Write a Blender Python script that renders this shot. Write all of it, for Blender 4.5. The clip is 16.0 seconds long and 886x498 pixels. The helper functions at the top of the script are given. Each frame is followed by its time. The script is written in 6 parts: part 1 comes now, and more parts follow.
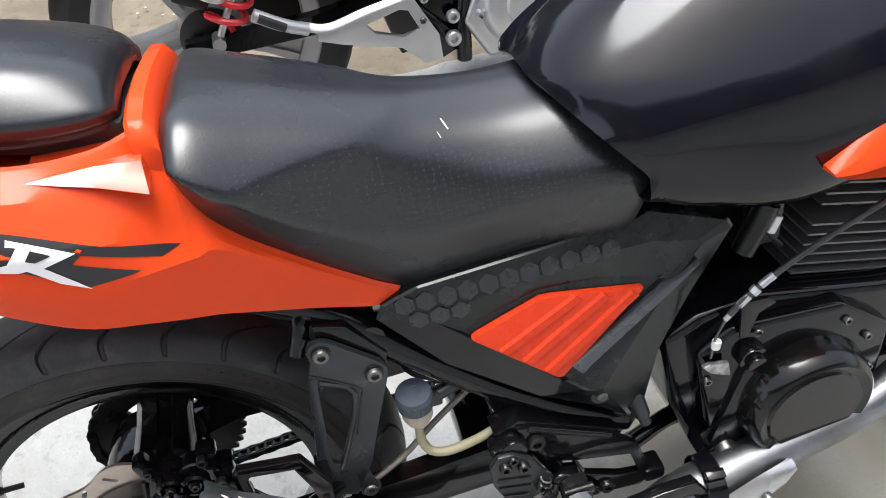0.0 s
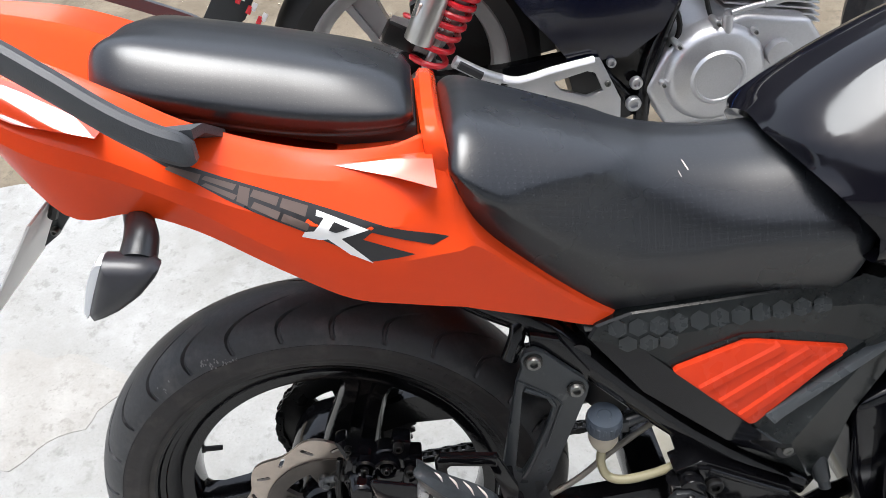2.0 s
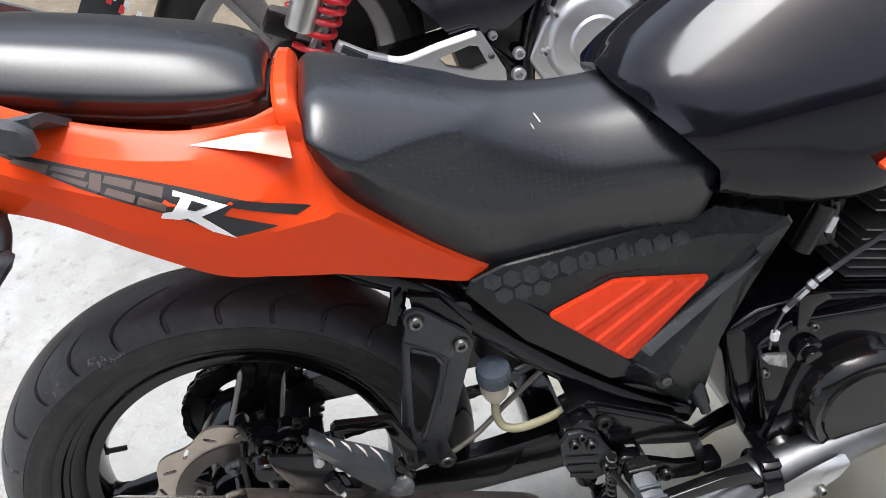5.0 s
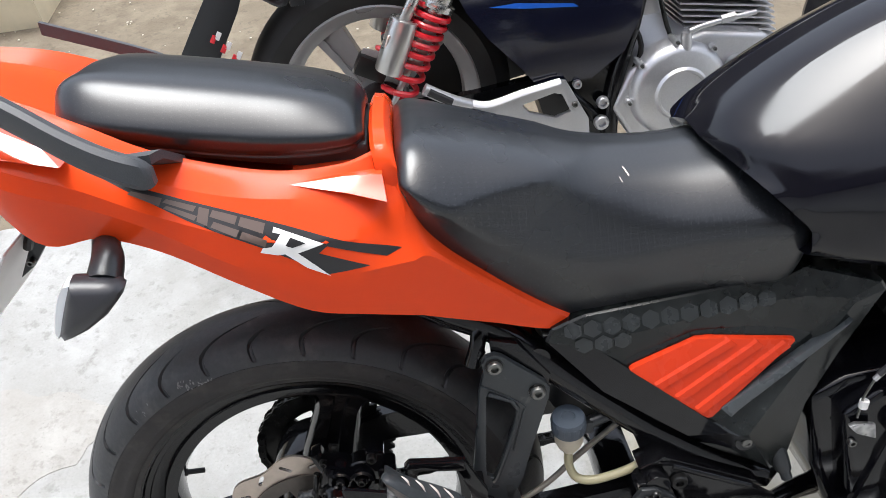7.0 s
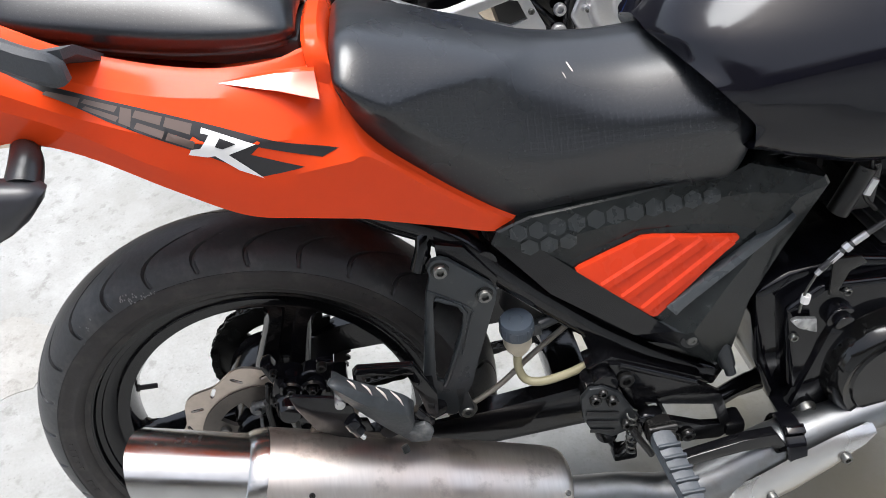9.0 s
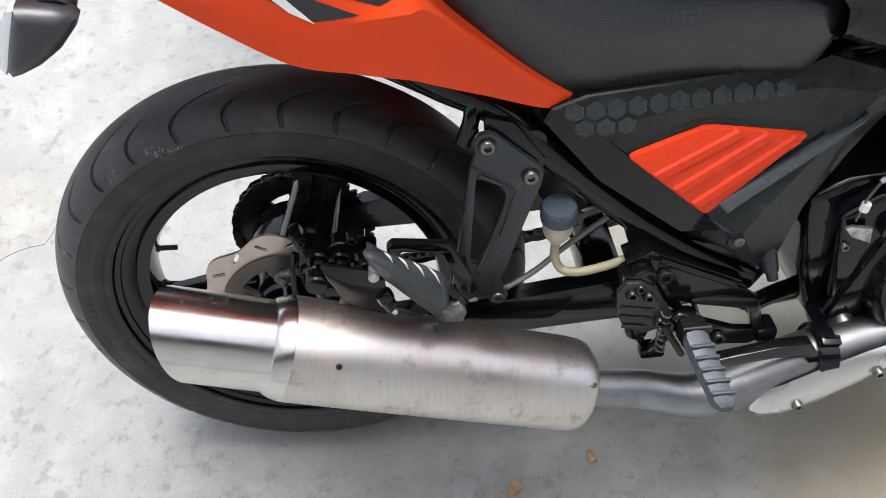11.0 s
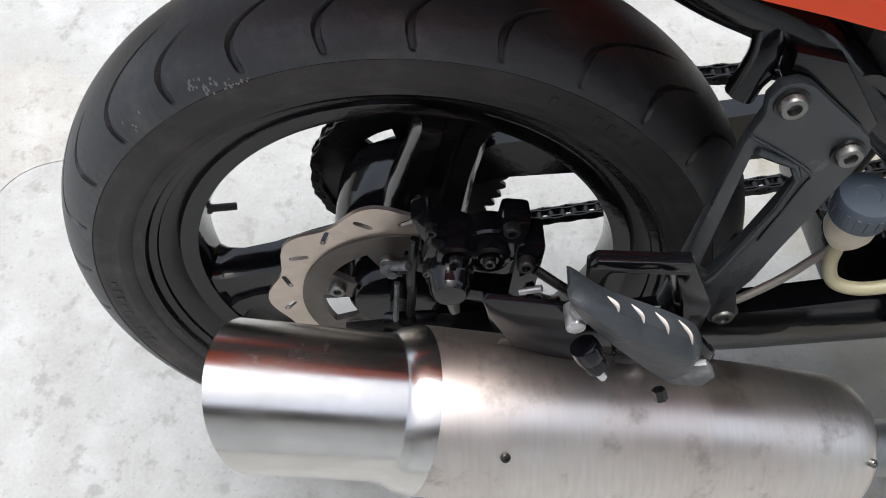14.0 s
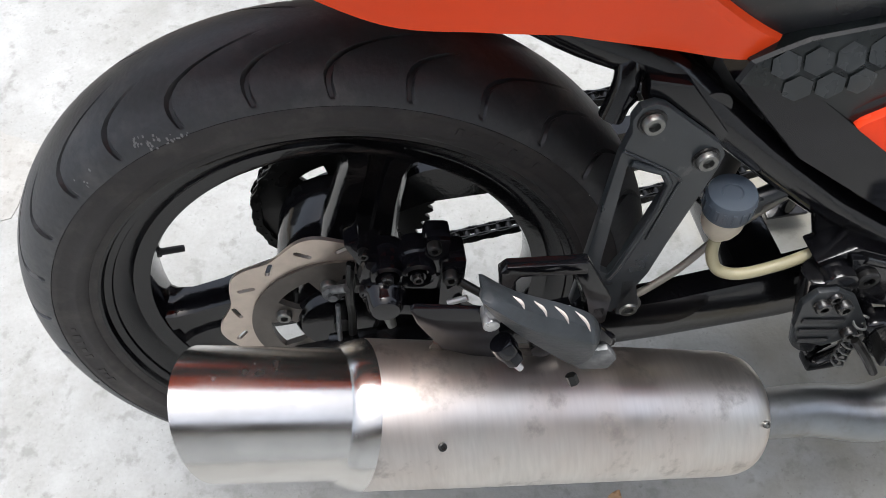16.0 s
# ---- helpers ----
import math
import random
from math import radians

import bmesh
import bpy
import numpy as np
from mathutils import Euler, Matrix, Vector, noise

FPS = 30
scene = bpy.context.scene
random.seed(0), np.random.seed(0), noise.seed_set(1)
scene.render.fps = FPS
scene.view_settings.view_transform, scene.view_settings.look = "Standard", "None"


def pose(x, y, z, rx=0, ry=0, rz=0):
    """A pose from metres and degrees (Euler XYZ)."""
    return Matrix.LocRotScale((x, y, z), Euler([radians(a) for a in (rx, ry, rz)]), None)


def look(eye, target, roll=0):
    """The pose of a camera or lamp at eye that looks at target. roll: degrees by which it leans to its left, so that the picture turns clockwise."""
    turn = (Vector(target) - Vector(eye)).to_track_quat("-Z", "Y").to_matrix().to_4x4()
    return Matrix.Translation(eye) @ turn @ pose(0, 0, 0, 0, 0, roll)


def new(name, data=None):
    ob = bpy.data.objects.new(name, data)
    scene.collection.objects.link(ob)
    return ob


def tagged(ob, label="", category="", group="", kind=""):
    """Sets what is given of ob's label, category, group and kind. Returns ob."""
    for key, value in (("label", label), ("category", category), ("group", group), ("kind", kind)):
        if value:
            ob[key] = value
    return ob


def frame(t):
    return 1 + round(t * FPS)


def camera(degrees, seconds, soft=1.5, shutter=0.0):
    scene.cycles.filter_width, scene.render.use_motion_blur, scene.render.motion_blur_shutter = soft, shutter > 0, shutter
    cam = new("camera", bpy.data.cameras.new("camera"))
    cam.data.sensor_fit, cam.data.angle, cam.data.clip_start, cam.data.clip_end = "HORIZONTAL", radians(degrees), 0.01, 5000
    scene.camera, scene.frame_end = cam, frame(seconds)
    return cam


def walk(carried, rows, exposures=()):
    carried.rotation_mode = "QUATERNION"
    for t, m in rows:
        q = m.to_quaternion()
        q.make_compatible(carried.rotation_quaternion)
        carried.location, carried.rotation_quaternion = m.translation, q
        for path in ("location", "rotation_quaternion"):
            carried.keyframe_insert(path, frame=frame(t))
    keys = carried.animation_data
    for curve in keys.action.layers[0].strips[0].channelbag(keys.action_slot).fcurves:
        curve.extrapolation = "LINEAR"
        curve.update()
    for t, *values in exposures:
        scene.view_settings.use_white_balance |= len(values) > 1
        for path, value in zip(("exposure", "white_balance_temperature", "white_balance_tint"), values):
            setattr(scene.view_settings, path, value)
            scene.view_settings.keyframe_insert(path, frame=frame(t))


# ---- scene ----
CAM_ROWS = [
    (0, 0.2996, -0.4762, 1.2184, 39.13, 3.81, -15.36),
    (0.5, 0.2160, -0.5014, 1.1985, 40.77, 3.16, -14.21),
    (1, 0.1736, -0.5084, 1.1974, 40.39, 3.45, -9.33),
    (1.5, 0.1532, -0.5206, 1.2315, 42.19, 3.78, -5.95),
    (2, 0.1659, -0.5333, 1.2457, 44.64, 3.84, -4.38),
    (2.5, 0.1899, -0.5427, 1.2369, 43.36, 4.23, -8.19),
    (3, 0.2208, -0.5574, 1.2228, 41.56, 4.54, -9.69),
    (3.2, 0.2326, -0.5660, 1.2197, 41.42, 4.48, -9.93),
    (5.3, 0.2132, -0.5742, 1.2485, 44.44, 4.35, -12.02),
    (5.5, 0.2016, -0.5716, 1.2568, 45.18, 4.35, -10.99),
    (6, 0.1932, -0.5706, 1.2534, 45.92, 4.83, -9.17),
    (6.5, 0.1955, -0.5748, 1.2508, 46.49, 5.29, -7.46),
    (7, 0.2038, -0.5776, 1.2541, 46.82, 5.61, -6.32),
    (7.5, 0.2116, -0.5768, 1.2441, 45.42, 6.26, -6.06),
    (8, 0.2196, -0.5788, 1.2323, 43.71, 6.28, -6.89),
    (8.5, 0.2293, -0.5815, 1.2304, 42.45, 5.98, -7.97),
    (9, 0.2286, -0.5866, 1.2251, 41.12, 4.93, -8.72),
    (9.5, 0.2213, -0.5843, 1.1835, 37.06, 3.90, -8.17),
    (10, 0.2073, -0.5741, 1.1775, 34.98, 3.04, -7.10),
    (10.2, 0.2033, -0.5761, 1.1821, 34.56, 2.69, -6.46),
    (12.3, 0.1604, -0.5307, 1.1674, 32.58, 1.19, -1.82),
    (12.5, 0.1710, -0.5077, 1.1609, 31.92, 1.22, -0.21),
    (13, 0.2071, -0.4485, 1.1102, 30.26, 1.93, 3.72),
    (13.5, 0.1170, -0.3550, 1.0044, 27.60, 3.69, 0.21),
    (14, 0.0744, -0.3078, 0.9663, 24.47, 3.90, -2.05),
    (14.5, 0.0595, -0.3131, 1.0200, 24.24, 3.93, -2.90),
    (15, 0.0672, -0.3167, 1.0200, 24.60, 2.68, -6.18),
    (15.5, 0.0724, -0.3304, 1.0166, 24.73, 2.71, -7.51),
    (16, 0.0913, -0.3440, 1.0265, 26.04, 2.59, -8.03),
]
cam = camera(59.2, 16.0, soft=0.75)
walk(cam, [(r[0], pose(*r[1:])) for r in CAM_ROWS], exposures=[(0.0, 1.16), (1.5, 1.02), (9.0, 1.03), (10.0, 1.06), (13.0, 1.03), (16.0, 1.10)])

# ---- light: a bright overcast sky, open above the yard ----
world = bpy.data.worlds.new("sky")
scene.world = world
world.use_nodes = True
wn = world.node_tree
sky = wn.nodes.new("ShaderNodeTexSky")
sky.sky_type = "NISHITA"
sky.sun_disc = False
sky.sun_elevation, sky.sun_rotation = radians(82), radians(9)
sky.dust_density, sky.air_density, sky.ozone_density = 4.0, 1.0, 1.0
wn.nodes["Background"].inputs["Strength"].default_value = 0.175
pale = wn.nodes.new("ShaderNodeHueSaturation")
pale.inputs["Saturation"].default_value = 0.55
wn.links.new(sky.outputs["Color"], pale.inputs["Color"])
wn.links.new(pale.outputs["Color"], wn.nodes["Background"].inputs["Color"])
sun_data = bpy.data.lights.new("sun", "SUN")
sun_data.energy, sun_data.angle, sun_data.color = 2.15, radians(34), (0.95, 0.98, 1.0)
sun = new("sun", sun_data)
sun.matrix_world = look((-0.6, 2.1, 7.0), (0.0, 0.0, 0.0))


# ---- materials ----
def material(name, base, rough=0.5, metal=0.0, grain=0.0, scale=60.0, stain=0.0, stain_scale=6.0, bump=0.0, coat=0.0,
             dark=None, spec=0.5, stretch=(1, 1, 1), rough_var=0.1, bump_scale=None):
    m = bpy.data.materials.new(name)
    m.use_nodes = True
    nt = m.node_tree
    b = nt.nodes["Principled BSDF"]
    b.inputs["Metallic"].default_value = metal
    b.inputs["Specular IOR Level"].default_value = spec
    b.inputs["Coat Weight"].default_value = coat
    b.inputs["Coat Roughness"].default_value = 0.04
    tc = nt.nodes.new("ShaderNodeTexCoord")
    mp = nt.nodes.new("ShaderNodeMapping")
    mp.inputs["Scale"].default_value = stretch
    nt.links.new(tc.outputs["Object"], mp.inputs["Vector"])

    def noise_node(sc, detail=6.0):
        n = nt.nodes.new("ShaderNodeTexNoise")
        n.inputs["Scale"].default_value, n.inputs["Detail"].default_value = sc, detail
        nt.links.new(mp.outputs["Vector"], n.inputs["Vector"])
        return n
    fine, broad = noise_node(scale), noise_node(stain_scale, 4.0)
    mix1 = nt.nodes.new("ShaderNodeMix")
    mix1.data_type = "RGBA"
    low = dark or tuple(c * 0.55 for c in base)
    mix1.inputs["A"].default_value, mix1.inputs["B"].default_value = (*base, 1), (*low, 1)
    ramp = nt.nodes.new("ShaderNodeMapRange")
    ramp.inputs["From Min"].default_value, ramp.inputs["From Max"].default_value = 0.42, 0.72
    ramp.inputs["To Max"].default_value = stain
    nt.links.new(broad.outputs["Fac"], ramp.inputs["Value"])
    nt.links.new(ramp.outputs["Result"], mix1.inputs["Factor"])
    mix2 = nt.nodes.new("ShaderNodeMix")
    mix2.data_type = "RGBA"
    mix2.inputs["B"].default_value = (*(c * 0.6 for c in base), 1)
    gr = nt.nodes.new("ShaderNodeMapRange")
    gr.inputs["From Min"].default_value, gr.inputs["From Max"].default_value = 0.35, 0.7
    gr.inputs["To Max"].default_value = grain
    nt.links.new(fine.outputs["Fac"], gr.inputs["Value"])
    nt.links.new(gr.outputs["Result"], mix2.inputs["Factor"])
    nt.links.new(mix1.outputs["Result"], mix2.inputs["A"])
    nt.links.new(mix2.outputs["Result"], b.inputs["Base Color"])
    rr = nt.nodes.new("ShaderNodeMapRange")
    rr.inputs["From Min"].default_value, rr.inputs["From Max"].default_value = 0.3, 0.7
    rr.inputs["To Min"].default_value, rr.inputs["To Max"].default_value = max(0.02, rough - rough_var), min(1.0, rough + rough_var)
    nt.links.new(broad.outputs["Fac"], rr.inputs["Value"])
    nt.links.new(rr.outputs["Result"], b.inputs["Roughness"])
    if bump:
        bp = nt.nodes.new("ShaderNodeBump")
        bp.inputs["Strength"].default_value, bp.inputs["Distance"].default_value = 1.0, bump
        src = noise_node(bump_scale, 5.0) if bump_scale else fine
        nt.links.new(src.outputs["Fac"], bp.inputs["Height"])
        nt.links.new(bp.outputs["Normal"], b.inputs["Normal"])
    return m


ORANGE = material("orange_paint", (0.70, 0.060, 0.012), 0.15, grain=0.04, stain=0.10, stain_scale=5, coat=0.0, spec=0.16, dark=(0.58, 0.04, 0.008), rough_var=0.06)
VINYL = material("seat_vinyl", (0.011, 0.0125, 0.0150), 0.29, grain=0.3, scale=900, bump=0.00006, bump_scale=1000, rough_var=0.05, spec=0.62)
dots = VINYL.node_tree
sep, com, add = dots.nodes.new("ShaderNodeSeparateXYZ"), dots.nodes.new("ShaderNodeCombineXYZ"), dots.nodes.new("ShaderNodeMath")
coords, vor, pick = dots.nodes.new("ShaderNodeTexCoord"), dots.nodes.new("ShaderNodeTexVoronoi"), dots.nodes.new("ShaderNodeMapRange")
vor.voronoi_dimensions, vor.inputs["Scale"].default_value, vor.inputs["Randomness"].default_value = "2D", 135.0, 0.25
pick.inputs["From Min"].default_value, pick.inputs["From Max"].default_value = 0.13, 0.06
speck = dots.nodes.new("ShaderNodeMix")
speck.data_type = "RGBA"
speck.inputs["B"].default_value = (0.025, 0.026, 0.028, 1)
dots.links.new(coords.outputs["Object"], sep.inputs["Vector"])
dots.links.new(sep.outputs["Y"], add.inputs[0])
dots.links.new(sep.outputs["Z"], add.inputs[1])
dots.links.new(sep.outputs["X"], com.inputs["X"])
dots.links.new(add.outputs["Value"], com.inputs["Y"])
dots.links.new(com.outputs["Vector"], vor.inputs["Vector"])
dots.links.new(vor.outputs["Distance"], pick.inputs["Value"])
shader = dots.nodes["Principled BSDF"]
dots.links.new(shader.inputs["Base Color"].links[0].from_socket, speck.inputs["A"])
dots.links.new(pick.outputs["Result"], speck.inputs["Factor"])
dots.links.new(speck.outputs["Result"], shader.inputs["Base Color"])
GLOSS = material("black_gloss_paint", (0.004, 0.004, 0.0055), 0.08, spec=0.36, rough_var=0.03, stain=0.3, grain=0.1)
TANKPAINT = material("black_tank_lacquer", (0.004, 0.004, 0.0065), 0.08, spec=0.38, rough_var=0.04, stain=0.4, stain_scale=14, grain=0.1, dark=(0.008, 0.0075, 0.010))
FRAMEBLACK = material("black_frame_paint", (0.004, 0.004, 0.0048), 0.11, spec=0.38, rough_var=0.05, stain=0.2, grain=0.2, bump=0.0002, scale=150)
SATIN = material("black_satin", (0.014, 0.016, 0.018), 0.34, rough_var=0.08, stain=0.3, grain=0.2, bump=0.0001, scale=500)
PLASTIC = material("grey_black_plastic", (0.009, 0.011, 0.011), 0.16, coat=0.0, spec=0.33, rough_var=0.08, stain=0.4, stain_scale=14, grain=0.25, scale=120)
RUBBER = material("tyre_rubber", (0.030, 0.030, 0.032), 0.45, grain=0.35, scale=200, stain=0.7, stain_scale=7, dark=(0.062, 0.066, 0.070), bump=0.0003, rough_var=0.08)
SIDEWALL = material("tyre_sidewall", (0.030, 0.027, 0.026), 0.7, grain=0.3, scale=220, stain=0.4, stain_scale=12, bump=0.0002, rough_var=0.06)
STEEL = material("brushed_stainless", (0.60, 0.575, 0.545), 0.36, metal=1.0, grain=0.30, scale=330, stain=0.15, stain_scale=20, stretch=(1, 0.12, 0.12), bump=0.00002, bump_scale=420, rough_var=0.07)
STEEL2 = material("polished_stainless", (0.60, 0.585, 0.56), 0.20, metal=1.0, grain=0.15, scale=40, stain=0.4, stain_scale=20, rough_var=0.07)
BLUED = material("heat_blued_pipe", (0.27, 0.285, 0.30), 0.42, metal=1.0, grain=0.3, scale=40, stain=0.6, stain_scale=7, dark=(0.16, 0.145, 0.13))
DISC = material("worn_brake_disc", (0.50, 0.43, 0.37), 0.42, metal=0.85, grain=0.3, scale=90, stain=0.3)
BOLT = material("bolt_steel", (0.17, 0.17, 0.16), 0.35, metal=0.9, grain=0.4, scale=300)
DARKMETAL = material("dark_metal", (0.012, 0.0115, 0.011), 0.33, metal=0.3, grain=0.4, scale=200, stain=0.5, stain_scale=30, bump=0.0003)
BRIGHT = material("cast_aluminium", (0.55, 0.55, 0.56), 0.38, metal=0.75, grain=0.2, scale=300, stain=0.25)
SILVER = material("silver_paint", (0.36, 0.35, 0.34), 0.36, metal=0.4, grain=0.1, stain=0.2)
WHITE = material("white_sticker", (0.78, 0.77, 0.75), 0.35, grain=0.1, stain=0.15, scale=120)
BLACKSTICK = material("black_sticker", (0.018, 0.017, 0.018), 0.3, grain=0.3, stain=0.3)
GREYSTICK = material("grey_sticker", (0.105, 0.072, 0.060), 0.4, grain=0.2)
RED = material("red_spring_paint", (0.62, 0.015, 0.025), 0.25, coat=0.5)
TUBE = material("yellowed_hose", (0.36, 0.325, 0.20), 0.4, stain=0.4, grain=0.2)
RESERVOIR = material("cloudy_reservoir_plastic", (0.52, 0.46, 0.36), 0.35, stain=0.5, stain_scale=30)
CAPMAT = material("blue_grey_cap", (0.05, 0.065, 0.085), 0.4, stain=0.4, stain_scale=30)
BLUEPAINT = material("blue_paint", (0.02, 0.13, 0.6), 0.2, coat=0.6)
NAVY = material("navy_paint", (0.006, 0.007, 0.018), 0.16, coat=0.35)
LENS = material("clear_lens", (0.75, 0.77, 0.78), 0.15, coat=0.5)

CARRIER = material("disc_carrier_metal", (0.10, 0.088, 0.078), 0.4, metal=0.6, grain=0.3, scale=160, stain=0.4, stain_scale=25)
# tones of the two unseen walls, set by the bounce and reflections wanted
PALEWALL = material("unseen_wall_pale", (0.76, 0.76, 0.74), 0.8, grain=0.1, stain=0.3, stain_scale=1.5)
WALL = material("unseen_wall_dark", (0.13, 0.13, 0.125), 0.8, grain=0.1, stain=0.3, stain_scale=1.5)
# dark tone of the added roof, for what black gloss mirrors
ROOF_DARK = material("unseen_roof_dark", (0.045, 0.036, 0.036), 0.7, grain=0.3, stain=0.4, stain_scale=2)
CREAM = material("cream_paint", (0.80, 0.70, 0.50), 0.6, grain=0.1, stain=0.3, stain_scale=8)
PEBBLE = material("pale_pebble", (0.50, 0.46, 0.38), 0.8, grain=0.3)
LEAF = material("dry_leaf", (0.42, 0.26, 0.14), 0.7, grain=0.4, scale=300, stain=0.5, stain_scale=60)
FOAM = material("torn_vinyl", (0.62, 0.55, 0.50), 0.7, grain=0.2)
DARKPLASTIC = material("matt_black_plastic", (0.012, 0.012, 0.013), 0.5, grain=0.3, stain=0.3)
PALE2 = material("canister_label", (0.75, 0.62, 0.55), 0.4, stain=0.5, stain_scale=60, dark=(0.7, 0.25, 0.08))
GRIP = material("dark_grey_cast", (0.045, 0.049, 0.055), 0.5, grain=0.25, scale=700, bump=0.00025, rough_var=0.05)
SIGNALBLACK = material("signal_black", (0.026, 0.026, 0.030), 0.38, grain=0.2, scale=400)
PLATE = material("plate_white", (0.72, 0.72, 0.70), 0.4, stain=0.2)
PLASTIC2 = material("satin_strip", (0.055, 0.062, 0.068), 0.30, grain=0.25, scale=200, stain=0.3, stain_scale=40)
HEXMAT = material("hexagon_print", (0.020, 0.023, 0.024), 0.30, grain=0.3, scale=200, stain=0.5, stain_scale=60)
BRACKET = material("satin_black_bracket", (0.019, 0.023, 0.026), 0.34, grain=0.25, scale=260, stain=0.35, stain_scale=25, rough_var=0.08)
PEGRUBBER = material("peg_rubber", (0.019, 0.023, 0.026), 0.42, grain=0.4, scale=260, stain=0.4, stain_scale=40, bump=0.0004, dark=(0.05, 0.055, 0.06))
PEGRUBBER2 = material("grey_peg_rubber", (0.042, 0.050, 0.060), 0.55, grain=0.4, scale=260, stain=0.5, stain_scale=40, bump=0.0004, dark=(0.05, 0.055, 0.06))
LINE = material("braided_line", (0.22, 0.20, 0.17), 0.4, metal=0.3, grain=0.5, scale=700)
SHIELD = material("polished_steel", (0.58, 0.57, 0.55), 0.27, metal=0.9, grain=0.12, stain=0.2)
COPPER = material("rusty_pipe", (0.25, 0.14, 0.09), 0.5, metal=0.6, stain=0.6, stain_scale=30, grain=0.4)
ENGINECOVER = material("clutch_cover_black", (0.006, 0.006, 0.006), 0.13, spec=0.4, grain=0.2, stain=0.3, stain_scale=15)
SCUFFED = material("scuffed_lever", (0.45, 0.45, 0.45), 0.35, metal=0.8, stain=0.9, stain_scale=90, dark=(0.04, 0.04, 0.04), grain=0.3)
CABLE = material("cable_sheath", (0.030, 0.030, 0.032), 0.4, grain=0.2)
FINMAT = material("fin_edges", (0.16, 0.16, 0.155), 0.35, metal=0.5, grain=0.4, scale=200)
SCUFFMARK = material("pale_scuff", (0.20, 0.20, 0.195), 0.7, grain=0.4, scale=800)
INSERT = material("red_orange_plastic", (0.60, 0.042, 0.011), 0.24, grain=0.1, stain=0.25, stain_scale=25, spec=0.2, dark=(0.48, 0.025, 0.008))
# cowl orange with far more gloss, so that the wedges show a highlight
WEDGE = material("orange_highlight_gloss", (0.72, 0.06, 0.012), 0.10, coat=1.0, spec=1.0, grain=0.04, stain=0.1)
FARTYRE = material("dull_black_rubber", (0.012, 0.0115, 0.011), 0.6, grain=0.3, scale=200, stain=0.4, stain_scale=9)
# darker than the tread: the shade in the grooves put into the colour
GROOVE = material("groove_shade_rubber", (0.026, 0.026, 0.027), 0.42, grain=0.3)
PEGMETAL = material("scratched_peg_metal", (0.060, 0.066, 0.070), 0.4, metal=0.4, grain=0.5, scale=160, stain=0.9, stain_scale=70, dark=(0.25, 0.25, 0.25))


def smudge(m, scale, lo, hi, colour, amount, detail=8.0, rough=None):
    """Soft blotches of another colour over a material."""
    nt = m.node_tree
    b = nt.nodes["Principled BSDF"]
    tc, n, mr, mx = (nt.nodes.new(k) for k in ("ShaderNodeTexCoord", "ShaderNodeTexNoise", "ShaderNodeMapRange", "ShaderNodeMix"))
    n.inputs["Scale"].default_value, n.inputs["Detail"].default_value, n.inputs["Roughness"].default_value = scale, detail, 0.62
    nt.links.new(tc.outputs["Object"], n.inputs["Vector"])
    mr.inputs["From Min"].default_value, mr.inputs["From Max"].default_value, mr.inputs["To Max"].default_value = lo, hi, amount
    nt.links.new(n.outputs["Fac"], mr.inputs["Value"])
    mx.data_type = "RGBA"
    mx.inputs["B"].default_value = (*colour, 1)
    nt.links.new(b.inputs["Base Color"].links[0].from_socket, mx.inputs["A"])
    nt.links.new(mr.outputs["Result"], mx.inputs["Factor"])
    nt.links.new(mx.outputs["Result"], b.inputs["Base Color"])
    if rough is not None:
        rx = nt.nodes.new("ShaderNodeMix")
        rx.inputs["B"].default_value = rough
        nt.links.new(b.inputs["Roughness"].links[0].from_socket, rx.inputs["A"])
        nt.links.new(mr.outputs["Result"], rx.inputs["Factor"])
        nt.links.new(rx.outputs["Result"], b.inputs["Roughness"])


smudge(STEEL, 6.0, 0.45, 0.70, (0.47, 0.37, 0.32), 0.6, 4.0)
smudge(STEEL, 24.0, 0.56, 0.66, (0.20, 0.185, 0.17), 0.55, 10.0, 0.55)
smudge(STEEL2, 30.0, 0.55, 0.72, (0.30, 0.28, 0.26), 0.35, 9.0, 0.4)
smudge(BLUED, 18.0, 0.5, 0.68, (0.13, 0.11, 0.09), 0.5)
smudge(PLASTIC, 22.0, 0.50, 0.72, (0.028, 0.032, 0.032), 0.6, 9.0, 0.40)
smudge(RUBBER, 26.0, 0.52, 0.72, (0.12, 0.115, 0.105), 0.45, 10.0)
smudge(SIDEWALL, 30.0, 0.5, 0.7, (0.075, 0.066, 0.058), 0.5, 9.0)
smudge(TANKPAINT, 16.0, 0.5, 0.75, (0.010, 0.010, 0.012), 0.6, 9.0, 0.20)
smudge(BRACKET, 60.0, 0.62, 0.70, (0.09, 0.09, 0.085), 0.5, 9.0)
smudge(FRAMEBLACK, 45.0, 0.6, 0.74, (0.020, 0.019, 0.018), 0.4, 9.0, 0.40)
smudge(ORANGE, 9.0, 0.55, 0.75, (0.74, 0.085, 0.022), 0.4, 9.0, 0.26)


